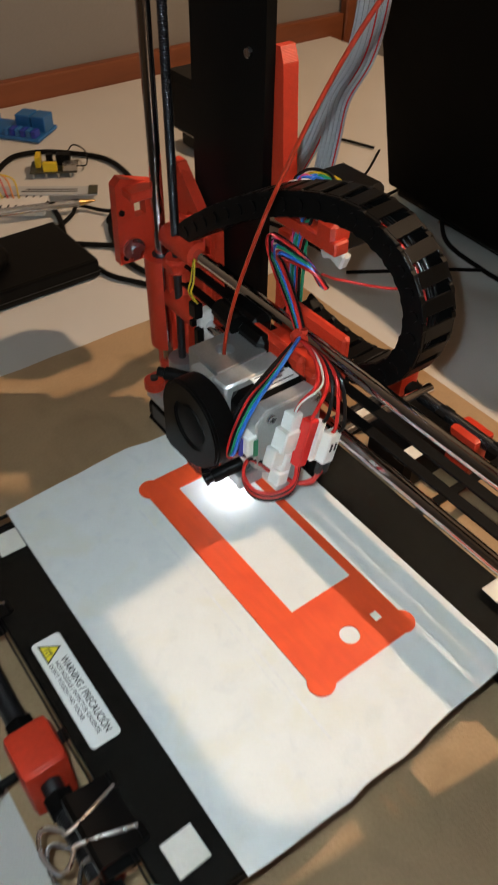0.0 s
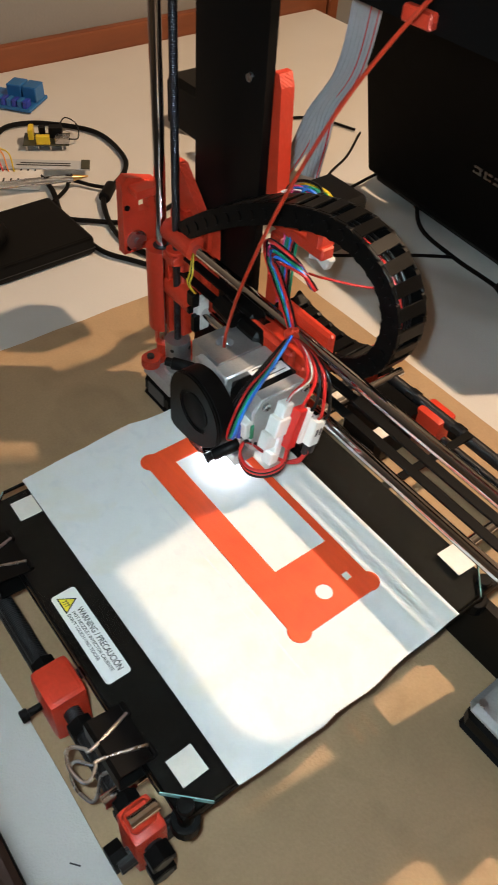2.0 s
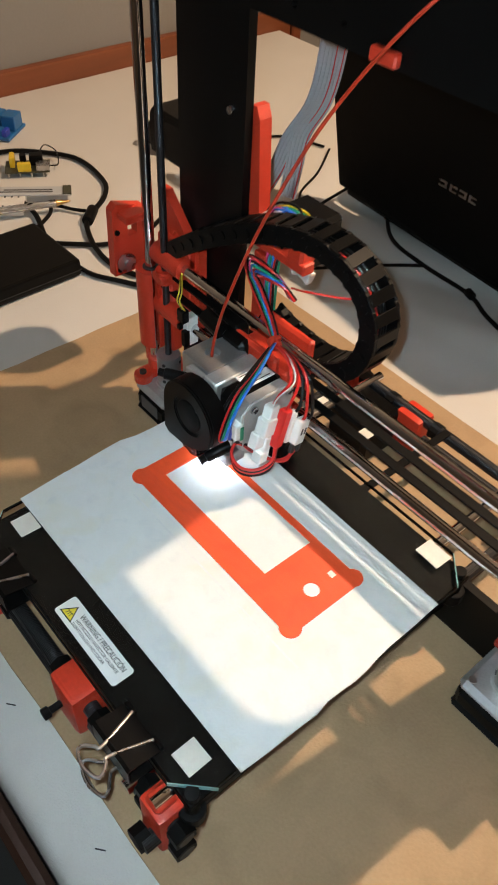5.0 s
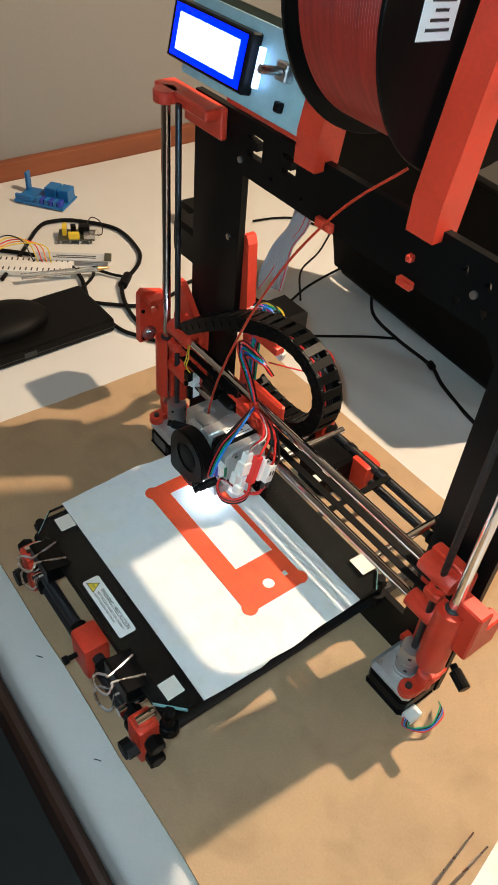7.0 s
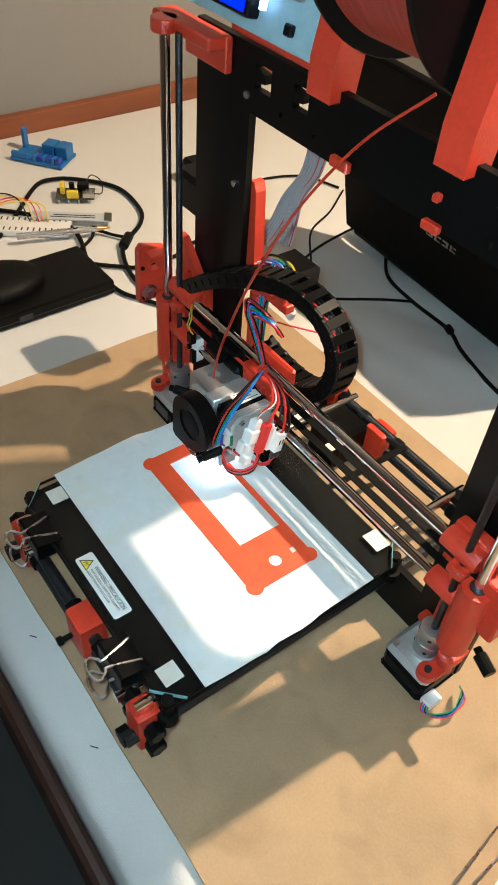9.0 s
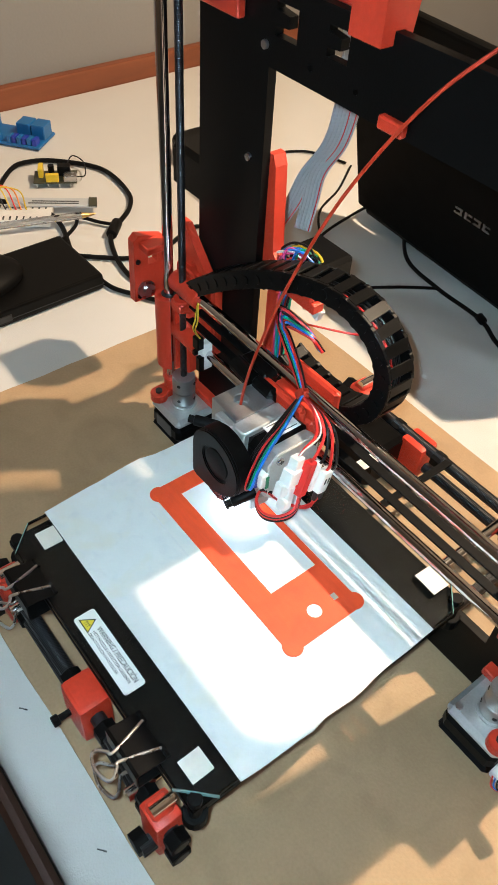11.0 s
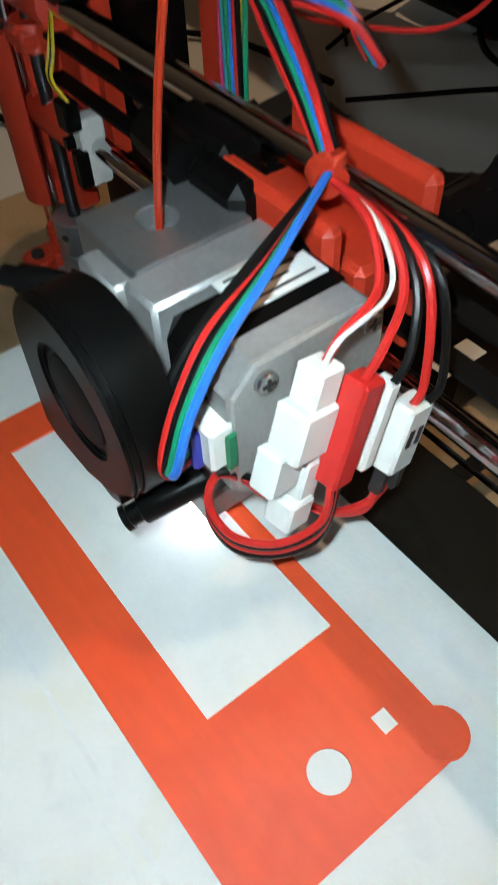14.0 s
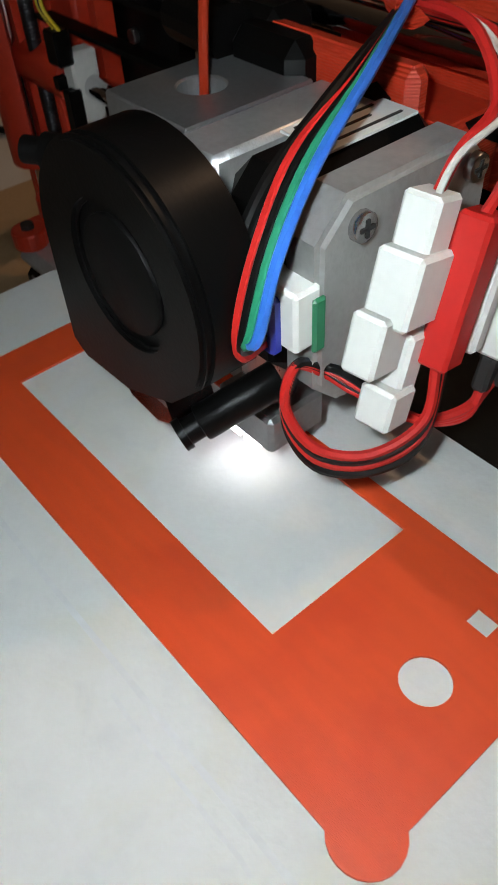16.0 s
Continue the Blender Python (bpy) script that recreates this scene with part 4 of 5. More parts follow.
bx(bm, near(ZIP, 0.002, 0.001, 0.004), (0.003, 0.004, 0.003), 0.0005)
part("cable_tie", bm, RED, head, "red cable tie", True)
# filament straight above the block
bm = bmesh.new()
tube(bm, [(-0.0640, 0.0505, 0.130), (-0.0632, 0.0510, 0.152), (-0.0565, 0.0540, 0.190), (-0.0430, 0.0620, 0.245), (-0.0240, 0.0760, 0.305), (0.0020, 0.0930, 0.357), (0.0300, 0.1120, 0.3930)], 0.0010, 8, 8)
strand = part("filament", bm, FILAMENT, printer, "red filament strand", True)

# ---- cable chain ----
cp = smooth_path([(-0.178, 0.096, 0.152), (-0.162, 0.096, 0.166), (-0.133, 0.098, 0.187), (-0.1025, 0.102, 0.2047), (-0.0744, 0.106, 0.2162), (-0.048, 0.110, 0.2216), (-0.0243, 0.112, 0.2188), (-0.006, 0.114, 0.207), (0.0045, 0.114, 0.190), (0.0040, 0.114, 0.169), (-0.007, 0.114, 0.149), (-0.027, 0.113, 0.137), (-0.050, 0.112, 0.1356), (-0.074, 0.111, 0.139), (-0.086, 0.110, 0.144)], 12)
lens = [0.0]
for a, b in zip(cp, cp[1:]):
    lens.append(lens[-1] + (b - a).length)
LINK = 0.0115
def at_length(s):
    for i in range(len(lens) - 1):
        if lens[i + 1] >= s:
            f = (s - lens[i]) / (lens[i + 1] - lens[i])
            return cp[i].lerp(cp[i + 1], f)
    return cp[-1]


bm = bmesh.new()
bx(bm, (-0.1785, 0.096, 0.150), (0.012, 0.018, 0.012), 0.001)
chain = part("cable_chain", bm, PLASTIC_BLACK, printer, "black plastic cable chain")
lb = bmesh.new()
for s in (-1, 1):
    cy(lb, (-0.0028, s * 0.0092, 0), (-0.0028, s * 0.0070, 0), 0.0056, 14)
    bx(lb, (0.0018, s * 0.0081, 0), (0.0104, 0.0021, 0.0108), 0.0004)
    cy(lb, (0.0040, s * 0.0098, 0), (0.0040, s * 0.0089, 0), 0.0028, 10)
for z in (0.0050, -0.0050):
    bx(lb, (0.0008, 0, z), (0.0076, 0.0152, 0.0012), 0.0002)
bmesh.ops.transform(lb, matrix=Matrix.Diagonal((1, 1.2, 1.22, 1)), verts=lb.verts[:])
link_mesh = bpy.data.meshes.new("link")
lb.to_mesh(link_mesh)
lb.free()
link_mesh.materials.append(PLASTIC_BLACK)
n = int(lens[-1] / LINK)
pb = root_base(chain)
for k in range(n):
    a, b = at_length(k * LINK), at_length((k + 1) * LINK)
    d = (b - a).normalized()
    y = Vector((0, 1, 0))
    y = (y - d * y.dot(d)).normalized()
    z = d.cross(y)
    ob = new("link", link_mesh)
    ob.parent = chain
    ob.matrix_local = Matrix.Translation((a + b) / 2 - pb) @ Matrix((d, y, z)).transposed().to_4x4()
for k, mt in enumerate((W_BLACK, W_RED, W_BLACK, W_BLACK, W_BLACK)):
    bm = bmesh.new()
    tube(bm, [p + Vector((0, (k - 2) * 0.0024, 0.001 * ((k * 7) % 3 - 1))) for p in cp[::8]] + [cp[-1]], 0.0009, 6, 3)
    part("chain_wire", bm, mt, chain, "", True)

# ---- bracket and looms behind the chain ----
bm = bmesh.new()
plate(bm, [[(-0.128, 0.188), (-0.102, 0.188), (-0.106, 0.198), (-0.1165, 0.209), (-0.1205, 0.268), (-0.1235, 0.275), (-0.128, 0.275)]], 0.1145, 0.124, "xz")
bx(bm, (-0.096, 0.118, 0.190), (0.052, 0.010, 0.008), 0.001)
bx(bm, (-0.080, 0.120, 0.197), (0.014, 0.014, 0.012), 0.002)
part("loom_bracket", bm, RED, printer, "red printed cable bracket on the frame")
bm = bmesh.new()
bx(bm, (-0.112, 0.116, 0.128), (0.012, 0.006, 0.110), 0.001)
part("loom_post", bm, RED, printer, "red printed upright strip")
rng = random.Random(3)
for k, mt in enumerate((W_PINK, W_TEAL, W_GREEN, W_BLUE, W_RED, W_BLACK, W_TEAL, W_WHITE, W_PINK, W_BLUE, W_YELLOW, W_GREEN)):
    a = rng.uniform(0, 6.28)
    r = 0.007 + 0.006 * rng.random()
    c = (-0.1015 + rng.uniform(-0.003, 0.003), 0.122 + rng.uniform(-0.004, 0.006), 0.205 + rng.uniform(-0.004, 0.004))
    pts = [(c[0] + 1.25 * r * math.cos(a + q * 1.0), c[1] + 0.4 * r * math.sin(q * 1.3 + a), c[2] + r * 0.8 * math.sin(a + q * 1.0)) for q in range(8)]
    pts += [(-0.104 + 0.0018 * (k % 6), 0.113 + 0.002 * (k // 6), 0.184), (-0.102 + 0.0018 * (k % 6), 0.110 + 0.002 * (k // 6), 0.150), (-0.100 + 0.0015 * (k % 6), 0.111, 0.105)]
    bm = bmesh.new()
    tube(bm, pts, 0.0009, 6, 5)
    part("loom_wire", bm, mt, printer, "", True)
bm = bmesh.new()
bx(bm, (-0.088, 0.128, 0.182), (0.020, 0.004, 0.016), 0.0012, Matrix.Rotation(radians(-24), 4, "Y"))
bx(bm, (-0.080, 0.127, 0.178), (0.010, 0.006, 0.010), 0.0012, Matrix.Rotation(radians(20), 4, "Y"))
part("paper_flag", bm, W_WHITE, printer, "crumpled white tape flag")
bm = bmesh.new()
tube(bm, [(-0.088, 0.122, 0.165), (-0.085, 0.135, 0.158), (-0.060, 0.155, 0.158), (-0.045, 0.160, 0.172), (-0.048, 0.158, 0.186), (-0.060, 0.150, 0.190)], 0.0008)
part("stray_wire", bm, W_RED, printer, "", True)
# control board box behind the frame
bm = bmesh.new()
bx(bm, (-0.098, 0.142, 0.195), (0.036, 0.030, 0.034), 0.003)
part("board_case", bm, PLASTIC_BLACK, printer, "black controller case behind the frame")
bm = bmesh.new()
bx(bm, (-0.235, 0.150, 0.21), (0.050, 0.045, 0.036), 0.004)
part("supply_plug", bm, PLASTIC_BLACK, printer, "black plug box behind the column")
# grey ribbon cables up to the display
for k, low in enumerate((((-0.207, 0.195, 0.156), (-0.192, 0.198, 0.185), (-0.180, 0.200, 0.215)), ((-0.176, 0.197, 0.170), (-0.174, 0.200, 0.195), (-0.170, 0.201, 0.220)))):
    o = Vector((0.003, 0.004, 0)) * k
    path = [Vector(p) for p in low] + [Vector((-0.158, 0.199, 0.248)) + o, Vector((-0.144, 0.192, 0.285)) + o, Vector((-0.121, 0.168, 0.335)) + o, Vector((-0.098, 0.128, 0.392)) + o]
    bm = bmesh.new()
    strip(bm, path, (0.0062, 0.0030, 0), 0.0012, 8)
    rb = part("ribbon_cable", bm, RIBBON, printer, "grey flat ribbon cable")
    for q in range(-4, 5, 2):
        bm = bmesh.new()
        strip(bm, [p + Vector((0.0062, 0.0030, 0)) * q / 5 + Vector((0.0003, -0.0008, 0.0003)) for p in path], (0.0003, 0, 0), 0.0008, 8)
        part("ribbon_core", bm, RIBBON if q < 4 else W_RED, rb)

# ---- display on top of the frame ----
LM = Matrix.Translation((-0.158, 0.100, 0.408)) @ Matrix.Rotation(radians(-12), 4, "X")
def lcd_box(c, s, bev=0.0):
    bm = bmesh.new()
    bx(bm, (0, 0, 0), s, bev)
    bmesh.ops.transform(bm, matrix=LM @ Matrix.Translation(c), verts=bm.verts[:])
    return bm


lcd = part("display", lcd_box((0.028, 0.008, 0.002), (0.150, 0.0016, 0.056), 0.0003), PCB_LIT, printer, "display board with knob, backlight glow in its pale colour")
part("display_frame", lcd_box((-0.006, 0.001, 0.003), (0.097, 0.010, 0.040), 0.001), PLASTIC_BLACK, lcd, "black display bezel")
part("screen_glow", lcd_box((-0.006, -0.0042, 0.003), (0.088, 0.0006, 0.035)), SCREEN_RIM, lcd, "blue glowing screen border")
part("screen", lcd_box((-0.006, -0.0048, 0.003), (0.074, 0.0006, 0.0250)), SCREEN, lcd, "glowing blue-white screen")
part("backlight_leak", lcd_box((0.0485, 0.002, 0.003), (0.003, 0.004, 0.026)), SCREEN, lcd, "white backlight strip")
part("board_back", lcd_box((0.028, 0.012, 0.004), (0.156, 0.0014, 0.062)), PCB_DARK, lcd)
part("knob_base", lcd_box((0.073, 0.004, 0.008), (0.012, 0.008, 0.012), 0.001), STEEL, lcd)
bm = bmesh.new()
a = LM @ Vector((0.073, 0.000, 0.008))
b = LM @ Vector((0.073, -0.018, 0.008))
cy(bm, a, b, 0.003, 14, bev=0.0006)
part("knob_shaft", bm, STEEL, lcd, "steel encoder shaft", True)
bm = bmesh.new()
bx(bm, (0, 0, 0), (0.007, 0.005, 0.007), 0.001)
bmesh.ops.transform(bm, matrix=LM @ Matrix.Translation((0.075, 0.004, -0.014)), verts=bm.verts[:])
part("reset_button", bm, PLASTIC_BLACK, lcd, "small black button")
bm = bmesh.new()
bx(bm, (-0.0555, 0.112, 0.386), (0.012, 0.016, 0.030), 0.002)
bx(bm, (-0.100, 0.112, 0.378), (0.100, 0.014, 0.007), 0.002)
part("display_foot", bm, RED, printer, "red printed display foot")

# ---- spool holder and spool ----
def arm(x0, x1, top):
    bm = bmesh.new()
    plate(bm, [[(0.098, 0.366), (0.1064, 0.366), (0.1064, 0.3724), (0.1136, 0.3724), (0.1136, 0.366), (0.118, 0.366), (0.122, 0.395), (0.140, top), (0.128, top), (0.098, 0.388)]], x0, x1, "yz")
    part("spool_arm", bm, RED, printer, "red printed spool arm")


arm(-0.058, -0.036, 0.53)
arm(0.050, 0.072, 0.56)
for x, z, w, h in ((-0.026, 0.3325, 0.017, 0.007), (0.054, 0.3290, 0.013, 0.006), (0.0535, 0.3465, 0.005, 0.005)):
    bm = bmesh.new()
    bx(bm, (x, 0.1045, z), (w, 0.005, h), 0.001)
    part("arm_clip", bm, RED, printer, "red clip tab")
SX0, SX1, SY, SZ, SR = -0.031, 0.044, 0.152, 0.487, 0.100
spool = thing("filament_spool", (0, SY, SZ - SR), "black plastic spool wound with red filament", "filament spool")
for x in (SX0, SX1):
    bm = bmesh.new()
    plate(bm, [circle(SY, SZ, SR, 64), circle(SY, SZ, 0.026, 32)], x - 0.0016, x + 0.0016, "yz")
    bmesh.ops.bevel(bm, geom=[e for e in bm.edges if e.is_manifold and e.calc_face_angle(0) > 1.2], offset=0.0006, segments=1, affect="EDGES")
    part("flange", bm, PLASTIC_BLACK, spool, "black plastic flange")
bm = bmesh.new()
prof = []
rr = 0.0905
turns = 34
for k in range(turns * 2 + 1):
    x = SX0 + 0.0018 + (SX1 - SX0 - 0.0036) * k / (turns * 2)
    prof.append((x, rr + (0.0006 if k % 2 else -0.0003)))
rings = [[bm.verts.new((x, SY + r * math.cos(2 * math.pi * a / 72), SZ + r * math.sin(2 * math.pi * a / 72))) for a in range(72)] for x, r in prof]
for q, s in zip(rings, rings[1:]):
    for a in range(72):
        bm.faces.new((q[a], q[(a + 1) % 72], s[(a + 1) % 72], s[a]))
part("winding", bm, WINDING_SHADED, spool, "red filament winding", True)
bm = bmesh.new()
bx(bm, (SX1 + 0.0019, SY - 0.060, SZ + 0.008), (0.0004, 0.026, 0.050), 0, Matrix.Rotation(radians(-4), 4, "X"))
part("paper_label", bm, LABEL, spool, "white paper label")
for k in range(9):
    bm = bmesh.new()
    bx(bm, (SX1 + 0.0022, SY - 0.0605 + 0.0005 * k, SZ - 0.012 + k * 0.0045), (0.0002, 0.018 - 0.004 * (k % 3), 0.0016), 0, Matrix.Rotation(radians(-4), 4, "X"))
    part("label_bar", bm, INK, spool)
part("spool_axle", bar((-0.060, SY, SZ), (0.080, SY, SZ), 0.004, 14), STEEL, printer)

# ---- laptop behind ----
lap = thing("laptop", (-0.19, 0.52, 0.0), "black laptop with its raised lid seen from behind", "laptop")
LA = Matrix.Translation((-0.370, 0.480, 0.012)) @ Matrix.Rotation(radians(-5), 4, "Z")
LL = LA @ Matrix.Rotation(radians(13), 4, "X")
def put(bm, m):
    bmesh.ops.transform(bm, matrix=m, verts=bm.verts[:])
    return bm


part("base", put(box((0.0, 0.010, -0.011), (0.385, 0.265, 0.010), 0.004, 2), LA), PLASTIC_BLACK, lap, "black laptop base")
lid = part("lid", put(box((0.0, -0.004, 0.006), (0.385, 0.008, 0.262), 0.005, 3), LL), LID_BLACK, lap, "black patterned lid")
part("hinge", put(bar((0.05, 0.004, 0.006), (0.335, 0.004, 0.006), 0.008, 14), LA), PLASTIC_BLACK, lap)
for k, (u, w) in enumerate(((0.172, 0.011), (0.186, 0.010), (0.199, 0.010), (0.212, 0.010))):
    bm = bmesh.new()
    bx(bm, (u, -0.0044, 0.088), (w, 0.0006, 0.0022))
    bx(bm, (u + 0.001, -0.0044, 0.094), (w, 0.0006, 0.0022))
    bx(bm, (u + (-0.003 if k % 2 else 0.004), -0.0044, 0.091), (0.0024, 0.0006, 0.007))
    part("badge_bar", put(bm, LL), STEEL, lid, "silver badge shape")

# ---- small things on the cloth ----
drive = thing("drive_case", (-0.47, 0.055, 0), "matt black flat drive case", "drive case")
DM = Matrix.Translation((-0.4540, 0.060, 0)) @ Matrix.Rotation(radians(1), 4, "Z")
part("case_body", put(box((-0.047, -0.115, 0.001), (0.047, 0.074, 0.0195), 0.003, 2), DM), PLASTIC_BLACK, drive, "black flat case")
part("case_seam", put(box((-0.0474, -0.115, 0.007), (0.0474, 0.0744, 0.0078)), DM), INK, drive)
part("connector", put(box((0.0465, -0.050, 0.006), (0.0482, -0.034, 0.013)), DM), INK, drive)
mouse = bmesh.new()
bmesh.ops.create_uvsphere(mouse, u_segments=24, v_segments=14, radius=1, matrix=Matrix.Translation((-0.4650, 0.006, 0.024)) @ Matrix.Diagonal((0.040, 0.062, 0.018, 1)))
for v in mouse.verts:
    v.co.z = max(v.co.z, 0.0197)
single("black_pouch", mouse, RUBBER, (-0.465, 0.006, 0.0197), "glossy black rounded case lying on the drive", "case", smooth=True)

relay = thing("blue_relay_holder", (-0.79, 0.22, 0), "blue plastic component holder", "component holder")
RM = Matrix.Translation((-0.785, 0.215, 0.0)) @ Matrix.Rotation(radians(38), 4, "Z")
part("tray", put(box((-0.040, -0.026, 0.0005), (0.046, 0.026, 0.005), 0.001), RM), BLUE, relay)
part("relay", put(box((0.004, -0.004, 0.005), (0.024, 0.020, 0.024), 0.001), RM), BLUE, relay)
part("relay", put(box((0.026, -0.004, 0.005), (0.045, 0.020, 0.024), 0.001), RM), BLUE, relay)
part("upright_tab", put(box((-0.038, 0.012, 0.005), (-0.033, 0.024, 0.034), 0.001), RM), BLUE, relay)
part("low_wall", put(box((-0.038, -0.024, 0.005), (-0.010, -0.018, 0.014), 0.001), RM), BLUE, relay)
for k in range(6):
    part("terminal", put(box((-0.002 + k * 0.0075, -0.025, 0.005), (0.004 + k * 0.0075, -0.012, 0.014), 0.0006), RM), PCB_BLUE if k % 2 else BLUE, relay)

mod = thing("power_module", (-0.643, 0.205, 0), "small circuit module with yellow jumper and black jack", "circuit module")
MM = Matrix.Translation((-0.645, 0.203, 0.0)) @ Matrix.Rotation(radians(60), 4, "Z")
part("module_board", put(box((-0.028, -0.016, 0.006), (0.026, 0.016, 0.0076)), MM), PCB_DARK, mod)
part("jumper_block", put(box((-0.022, -0.004, 0.0076), (-0.016, 0.014, 0.020), 0.0006), MM), W_YELLOW, mod)
part("jumper_block", put(box((-0.012, -0.016, 0.0076), (0.004, -0.010, 0.018), 0.0006), MM), W_YELLOW, mod)
part("jack", put(box((0.002, 0.000, 0.0076), (0.018, 0.013, 0.020), 0.001), MM), PLASTIC_BLACK, mod)
part("usb_socket", put(box((0.010, -0.015, 0.0076), (0.026, -0.002, 0.015), 0.0006), MM), STEEL, mod)
part("capacitor", put(bar((-0.006, 0.006, 0.0076), (-0.006, 0.006, 0.020), 0.004, 14), MM), PLASTIC_BLACK, mod, "", True)
for k in range(4):
    part("pin", put(bar((-0.024 + k * 0.014, -0.014, 0.0), (-0.024 + k * 0.014, -0.014, 0.0062), 0.001, 6), MM), STEEL, mod)
bm = bmesh.new()
tube(bm, [MM @ Vector(p) for p in ((0.012, 0.013, 0.014), (0.020, 0.035, 0.018), (0.034, 0.030, 0.012), (0.036, 0.006, 0.006), (0.026, -0.004, 0.009))], 0.0008)
part("module_lead", bm, W_BLACK, mod, "", True)

bb = thing("breadboard", (-0.60, 0.125, 0), "white breadboard with jumper wires", "breadboard")
BM_ = Matrix.Translation((-0.600, 0.105, 0.0)) @ Matrix.Rotation(radians(56), 4, "Z")
part("board_body", put(box((-0.055, -0.019, 0.0005), (0.060, 0.019, 0.009), 0.0008), BM_), W_WHITE, bb)
for k in range(14):
    for s in (-0.013, 0.013):
        part("hole_group", put(box((-0.050 + k * 0.0078, s - 0.004, 0.0089), (-0.048 + k * 0.0078, s + 0.004, 0.0092)), BM_), INK, bb)
for k, mt in enumerate((W_YELLOW, W_ORANGE, W_RED, W_YELLOW, W_BLACK)):
    bm = bmesh.new()
    tube(bm, [BM_ @ Vector(p) for p in ((0.030 - k * 0.006, 0.006, 0.009), (0.020 - k * 0.008, 0.022, 0.026 + k * 0.002), (-0.020 - k * 0.006, 0.016 + k * 0.004, 0.030), (-0.070, 0.004 - k * 0.006, 0.012))], 0.0009)
    part("jumper_wire", bm, mt, bb, "", True)
card = thing("grey_strip", (-0.58, 0.15, 0), "grey label strip with small dark print", "label strip")
CM = Matrix.Translation((-0.585, 0.168, 0.0100)) @ Matrix.Rotation(radians(60), 4, "Z") @ Matrix.Rotation(radians(2), 4, "Y")
part("strip_body", put(box((-0.055, -0.010, -0.001), (0.052, 0.010, 0.0005)), CM), RIBBON, card)
for k in range(2):
    part("print_bar", put(box((-0.030 + k * 0.004, -0.004 + k * 0.005, 0.0005), (0.030, -0.002 + k * 0.005, 0.0008)), CM), INK, card)
part("strip_end", put(box((0.042, -0.010, 0.0005), (0.052, 0.010, 0.002)), CM), PCB_DARK, card)
pen = thing("ballpoint_pen", (-0.545, 0.15, 0), "clear plastic ballpoint pen on the parts", "pen")
a, b = Vector((-0.570, 0.080, 0.012)), Vector((-0.532, 0.196, 0.012))
part("barrel", bar(a, a.lerp(b, 0.86), 0.0042, 14), CLEAR, pen, "", True)
part("ink_tube", bar(a, a.lerp(b, 0.88), 0.0014, 10), W_WHITE, pen, "", True)
part("tip", bar(a.lerp(b, 0.86), b, 0.0038, 14, 0.0008), TAN, pen, "", True)


def cable(pts, r, label, mat=RUBBER):
    bm = bmesh.new()
    tube(bm, pts, r, 8, 7)
    return single("cable", bm, mat, (pts[0][0], pts[0][1], 0), label, "cable", "cables on the cloth", smooth=True)


cable([(-0.590, 0.060, 0.003), (-0.640, 0.110, 0.003), (-0.700, 0.165, 0.003), (-0.708, 0.195, 0.003), (-0.690, 0.228, 0.003), (-0.640, 0.266, 0.003), (-0.573, 0.264, 0.003), (-0.536, 0.245, 0.003), (-0.506, 0.208, 0.004), (-0.485, 0.188, 0.005), (-0.440, 0.172, 0.003), (-0.395, 0.170, 0.003), (-0.345, 0.190, 0.003)], 0.003, "black computer cable looped on the cloth")
part_ob = bar((-0.510, 0.212, 0.006), (-0.490, 0.192, 0.006), 0.0065, 16, bev=0.001)
single("ferrite_bead", part_ob, RUBBER, (-0.5, 0.2, 0), "black ferrite bead on a cable", "ferrite bead", smooth=True)
cable([(-0.500, 0.120, 0.004), (-0.530, 0.165, 0.004), (-0.545, 0.180, 0.005), (-0.525, 0.196, 0.004), (-0.512, 0.205, 0.005)], 0.0022, "thin black cable beside the drive")
cable([(-0.480, 0.137, 0.003), (-0.460, 0.160, 0.003), (-0.440, 0.190, 0.003), (-0.440, 0.240, 0.003), (-0.455, 0.290, 0.003), (-0.400, 0.330, 0.003), (-0.300, 0.340, 0.003)], 0.0026, "black cable running behind the printer")
cable([(-0.430, 0.137, 0.003), (-0.400, 0.142, 0.003), (-0.370, 0.160, 0.003), (-0.320, 0.190, 0.003)], 0.0026, "black cable from the drive case")
cable([(-0.690, 0.060, 0.003), (-0.640, 0.115, 0.003), (-0.585, 0.150, 0.006), (-0.545, 0.155, 0.004), (-0.495, 0.140, 0.003)], 0.003, "black cable among the parts")
cable([(-0.345, 0.375, 0.002), (-0.362, 0.420, 0.002), (-0.372, 0.468, 0.002), (-0.380, 0.520, 0.002)], 0.0018, "thin black cable beside the laptop")
cable([(-0.340, 0.390, 0.002), (-0.400, 0.440, 0.002), (-0.430, 0.500, 0.002), (-0.470, 0.560, 0.002)], 0.0015, "thin black cable beside the laptop")
cable([(-0.560, 0.470, 0.002), (-0.550, 0.510, 0.002), (-0.530, 0.540, 0.002), (-0.480, 0.560, 0.002)], 0.0018, "thin black cable on the cloth")
cable([(-0.310, 0.500, 0.004), (-0.260, 0.455, 0.003), (-0.200, 0.442, 0.003), (-0.135, 0.438, 0.003), (-0.095, 0.420, 0.003), (-0.020, 0.400, 0.003), (0.100, 0.390, 0.003)], 0.0024, "black cable in front of the laptop")
cable([(-0.200, 0.443, 0.003), (-0.225, 0.410, 0.003), (-0.250, 0.370, 0.003), (-0.275, 0.330, 0.003)], 0.0018, "thin black cable in front of the laptop")
single("cable_knot", bar((-0.139, 0.440, 0.004), (-0.129, 0.436, 0.004), 0.0048, 12, bev=0.001), RUBBER, (-0.134, 0.438, 0), "black clip on a cable", "cable clip", smooth=True)
case = bmesh.new()
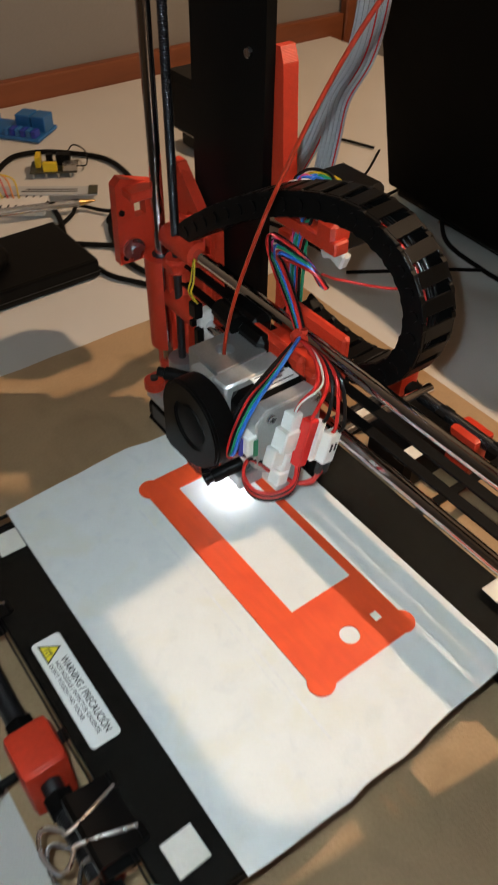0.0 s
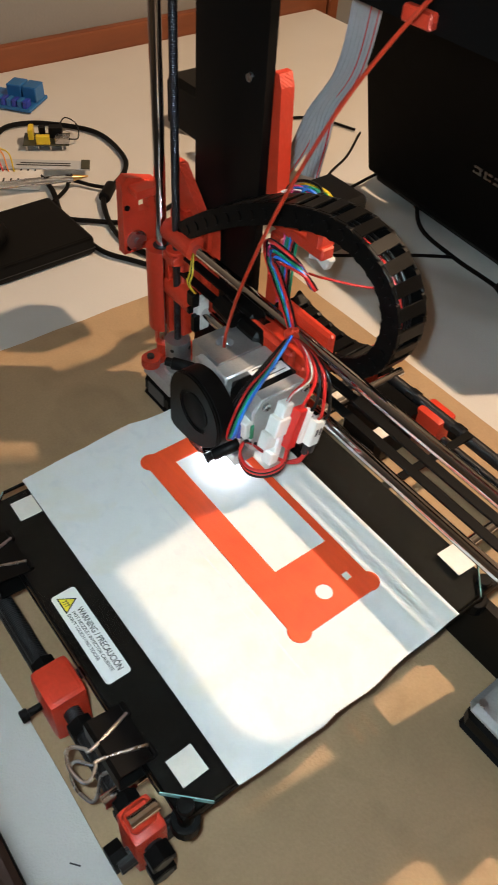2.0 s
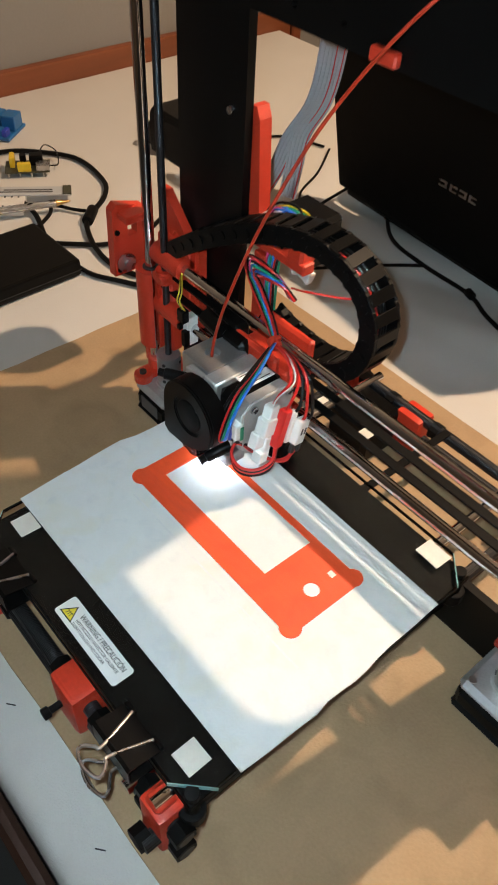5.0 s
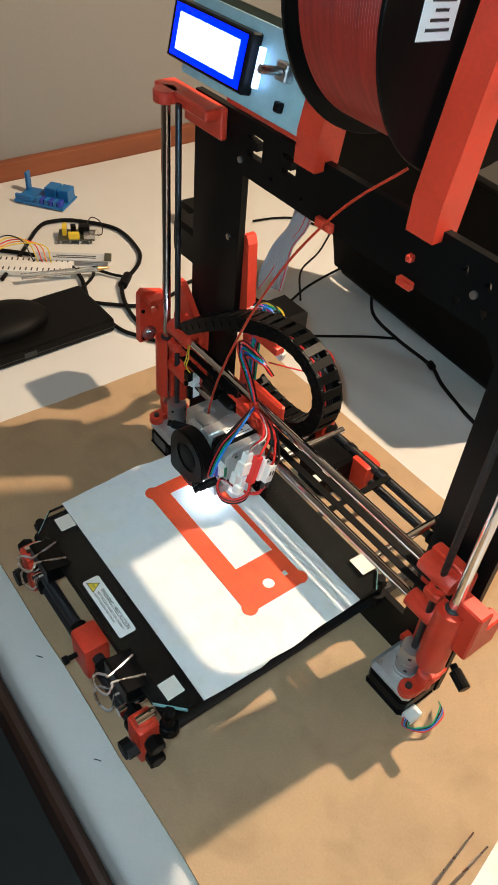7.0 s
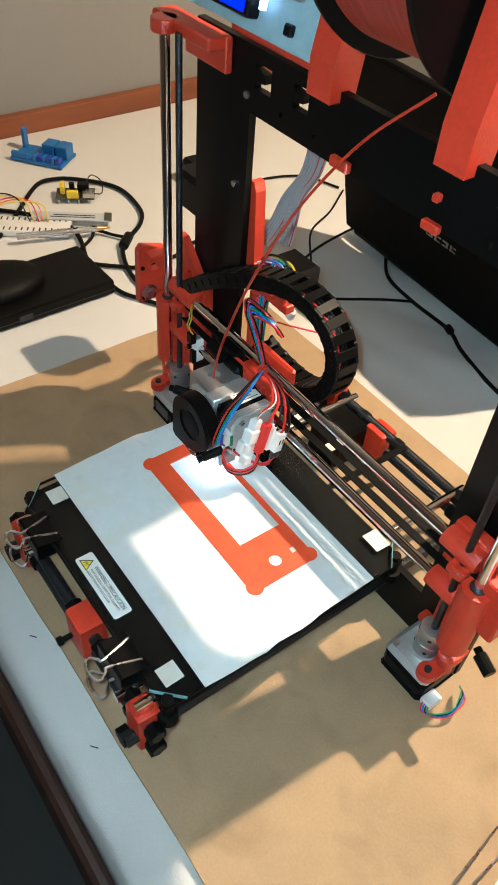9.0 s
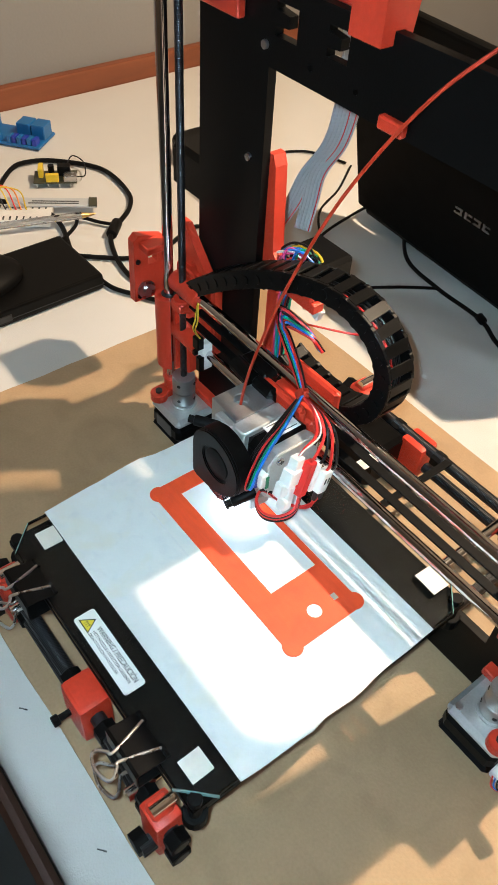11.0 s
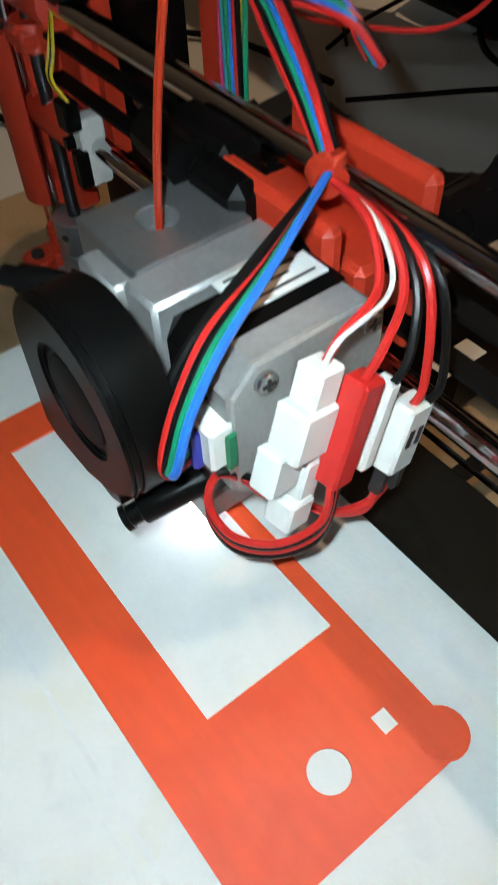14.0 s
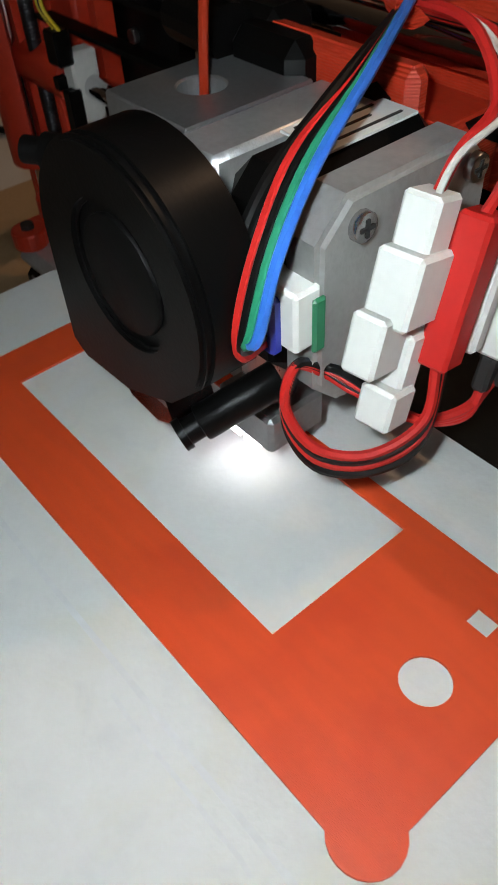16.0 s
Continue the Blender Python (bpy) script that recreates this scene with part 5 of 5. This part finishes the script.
bx(case, (-0.600, 0.392, 0.018), (0.050, 0.055, 0.034), 0.006)
single("dark_box", case, PLASTIC_BLACK, (-0.6, 0.392, 0), "small black box behind the column", "box")

tw = thing("tweezers", (0.285, 0.02, 0.004), "fine steel tweezers on the board", "tweezers")
for a, b in (((0.279, 0.047, 0.0062), (0.292, -0.045, 0.0065)), ((0.2915, 0.048, 0.0062), (0.296, -0.045, 0.0065))):
    bm = bmesh.new()
    a, b = Vector(a), Vector(b)
    cy(bm, a, b, 0.0007, 8, 0.0022)
    part("arm", bm, STEEL, tw, "", True)
scrap = bmesh.new()
bx(scrap, (0.345, 0.03, 0.0054), (0.090, 0.10, 0.0006), 0, Matrix.Rotation(radians(12), 4, "Z"))
single("paper_scrap", scrap, PAPER, (0.345, 0.03, 0.005), "white paper lying at the board edge", "paper")
for x, y in ((-0.03, -0.148), (0.075, -0.150)):
    bm = bmesh.new()
    bx(bm, (x, y, 0.0005), (0.006, 0.0007, 0.0005), 0, Matrix.Rotation(radians(40), 4, "Z"))
    single("dark_crumb", bm, INK, (x, y, 0), "tiny dark crumb on the cloth", "crumb")

# the torch of the phone that films, carried beside its lens
torch = thing("phone_torch", (0, 0, 0), "small bright white torch of the filming phone", "torch")
bm = bmesh.new()
plate(bm, [circle(0, 0, 0.0052, 24), circle(0, 0, 0.0042, 24)], -0.001, 0.003)
plate(bm, [circle(0, 0, 0.0052, 24)], 0.003, 0.004)
part("torch_cup", bm, PLASTIC_BLACK, torch, "black torch cup", True)
part("torch_lens", bar((0, 0, 0.0012), (0, 0, 0.0002), 0.0040, 24), TORCH, torch, "bright white torch lens")


def motions():
    walk(torch, [(t, pose(*p) @ Matrix.Translation((-0.012, 0.010, 0.004))) for t, *p in PATH])
    rows_bed = [(t, b / 1000) for t, b, h in SHIFTS]
    rows_head = [(t, h / 1000) for t, b, h in SHIFTS]
    walk(bed, [(t, pose(0, y, 0)) for t, y in rows_bed])
    for ob in (paper, printed, *clips):
        x, y0, z = ob.location
        walk(ob, [(t, pose(x, y0 + y, z)) for t, y in rows_bed])
    walk(head, [(t, pose(x, 0, 0)) for t, x in rows_head])
    top = Vector((0.0300, 0.1120, 0.3930)) - root_base(strand)
    walk(strand, [(t, Matrix.Translation(top) @ Matrix.Rotation(-x / 0.25, 4, "Y") @ Matrix.Translation(-top)) for t, x in rows_head])
    walk(chain, [(t, pose(x / 2, 0, 0)) for t, x in rows_head])


motions()
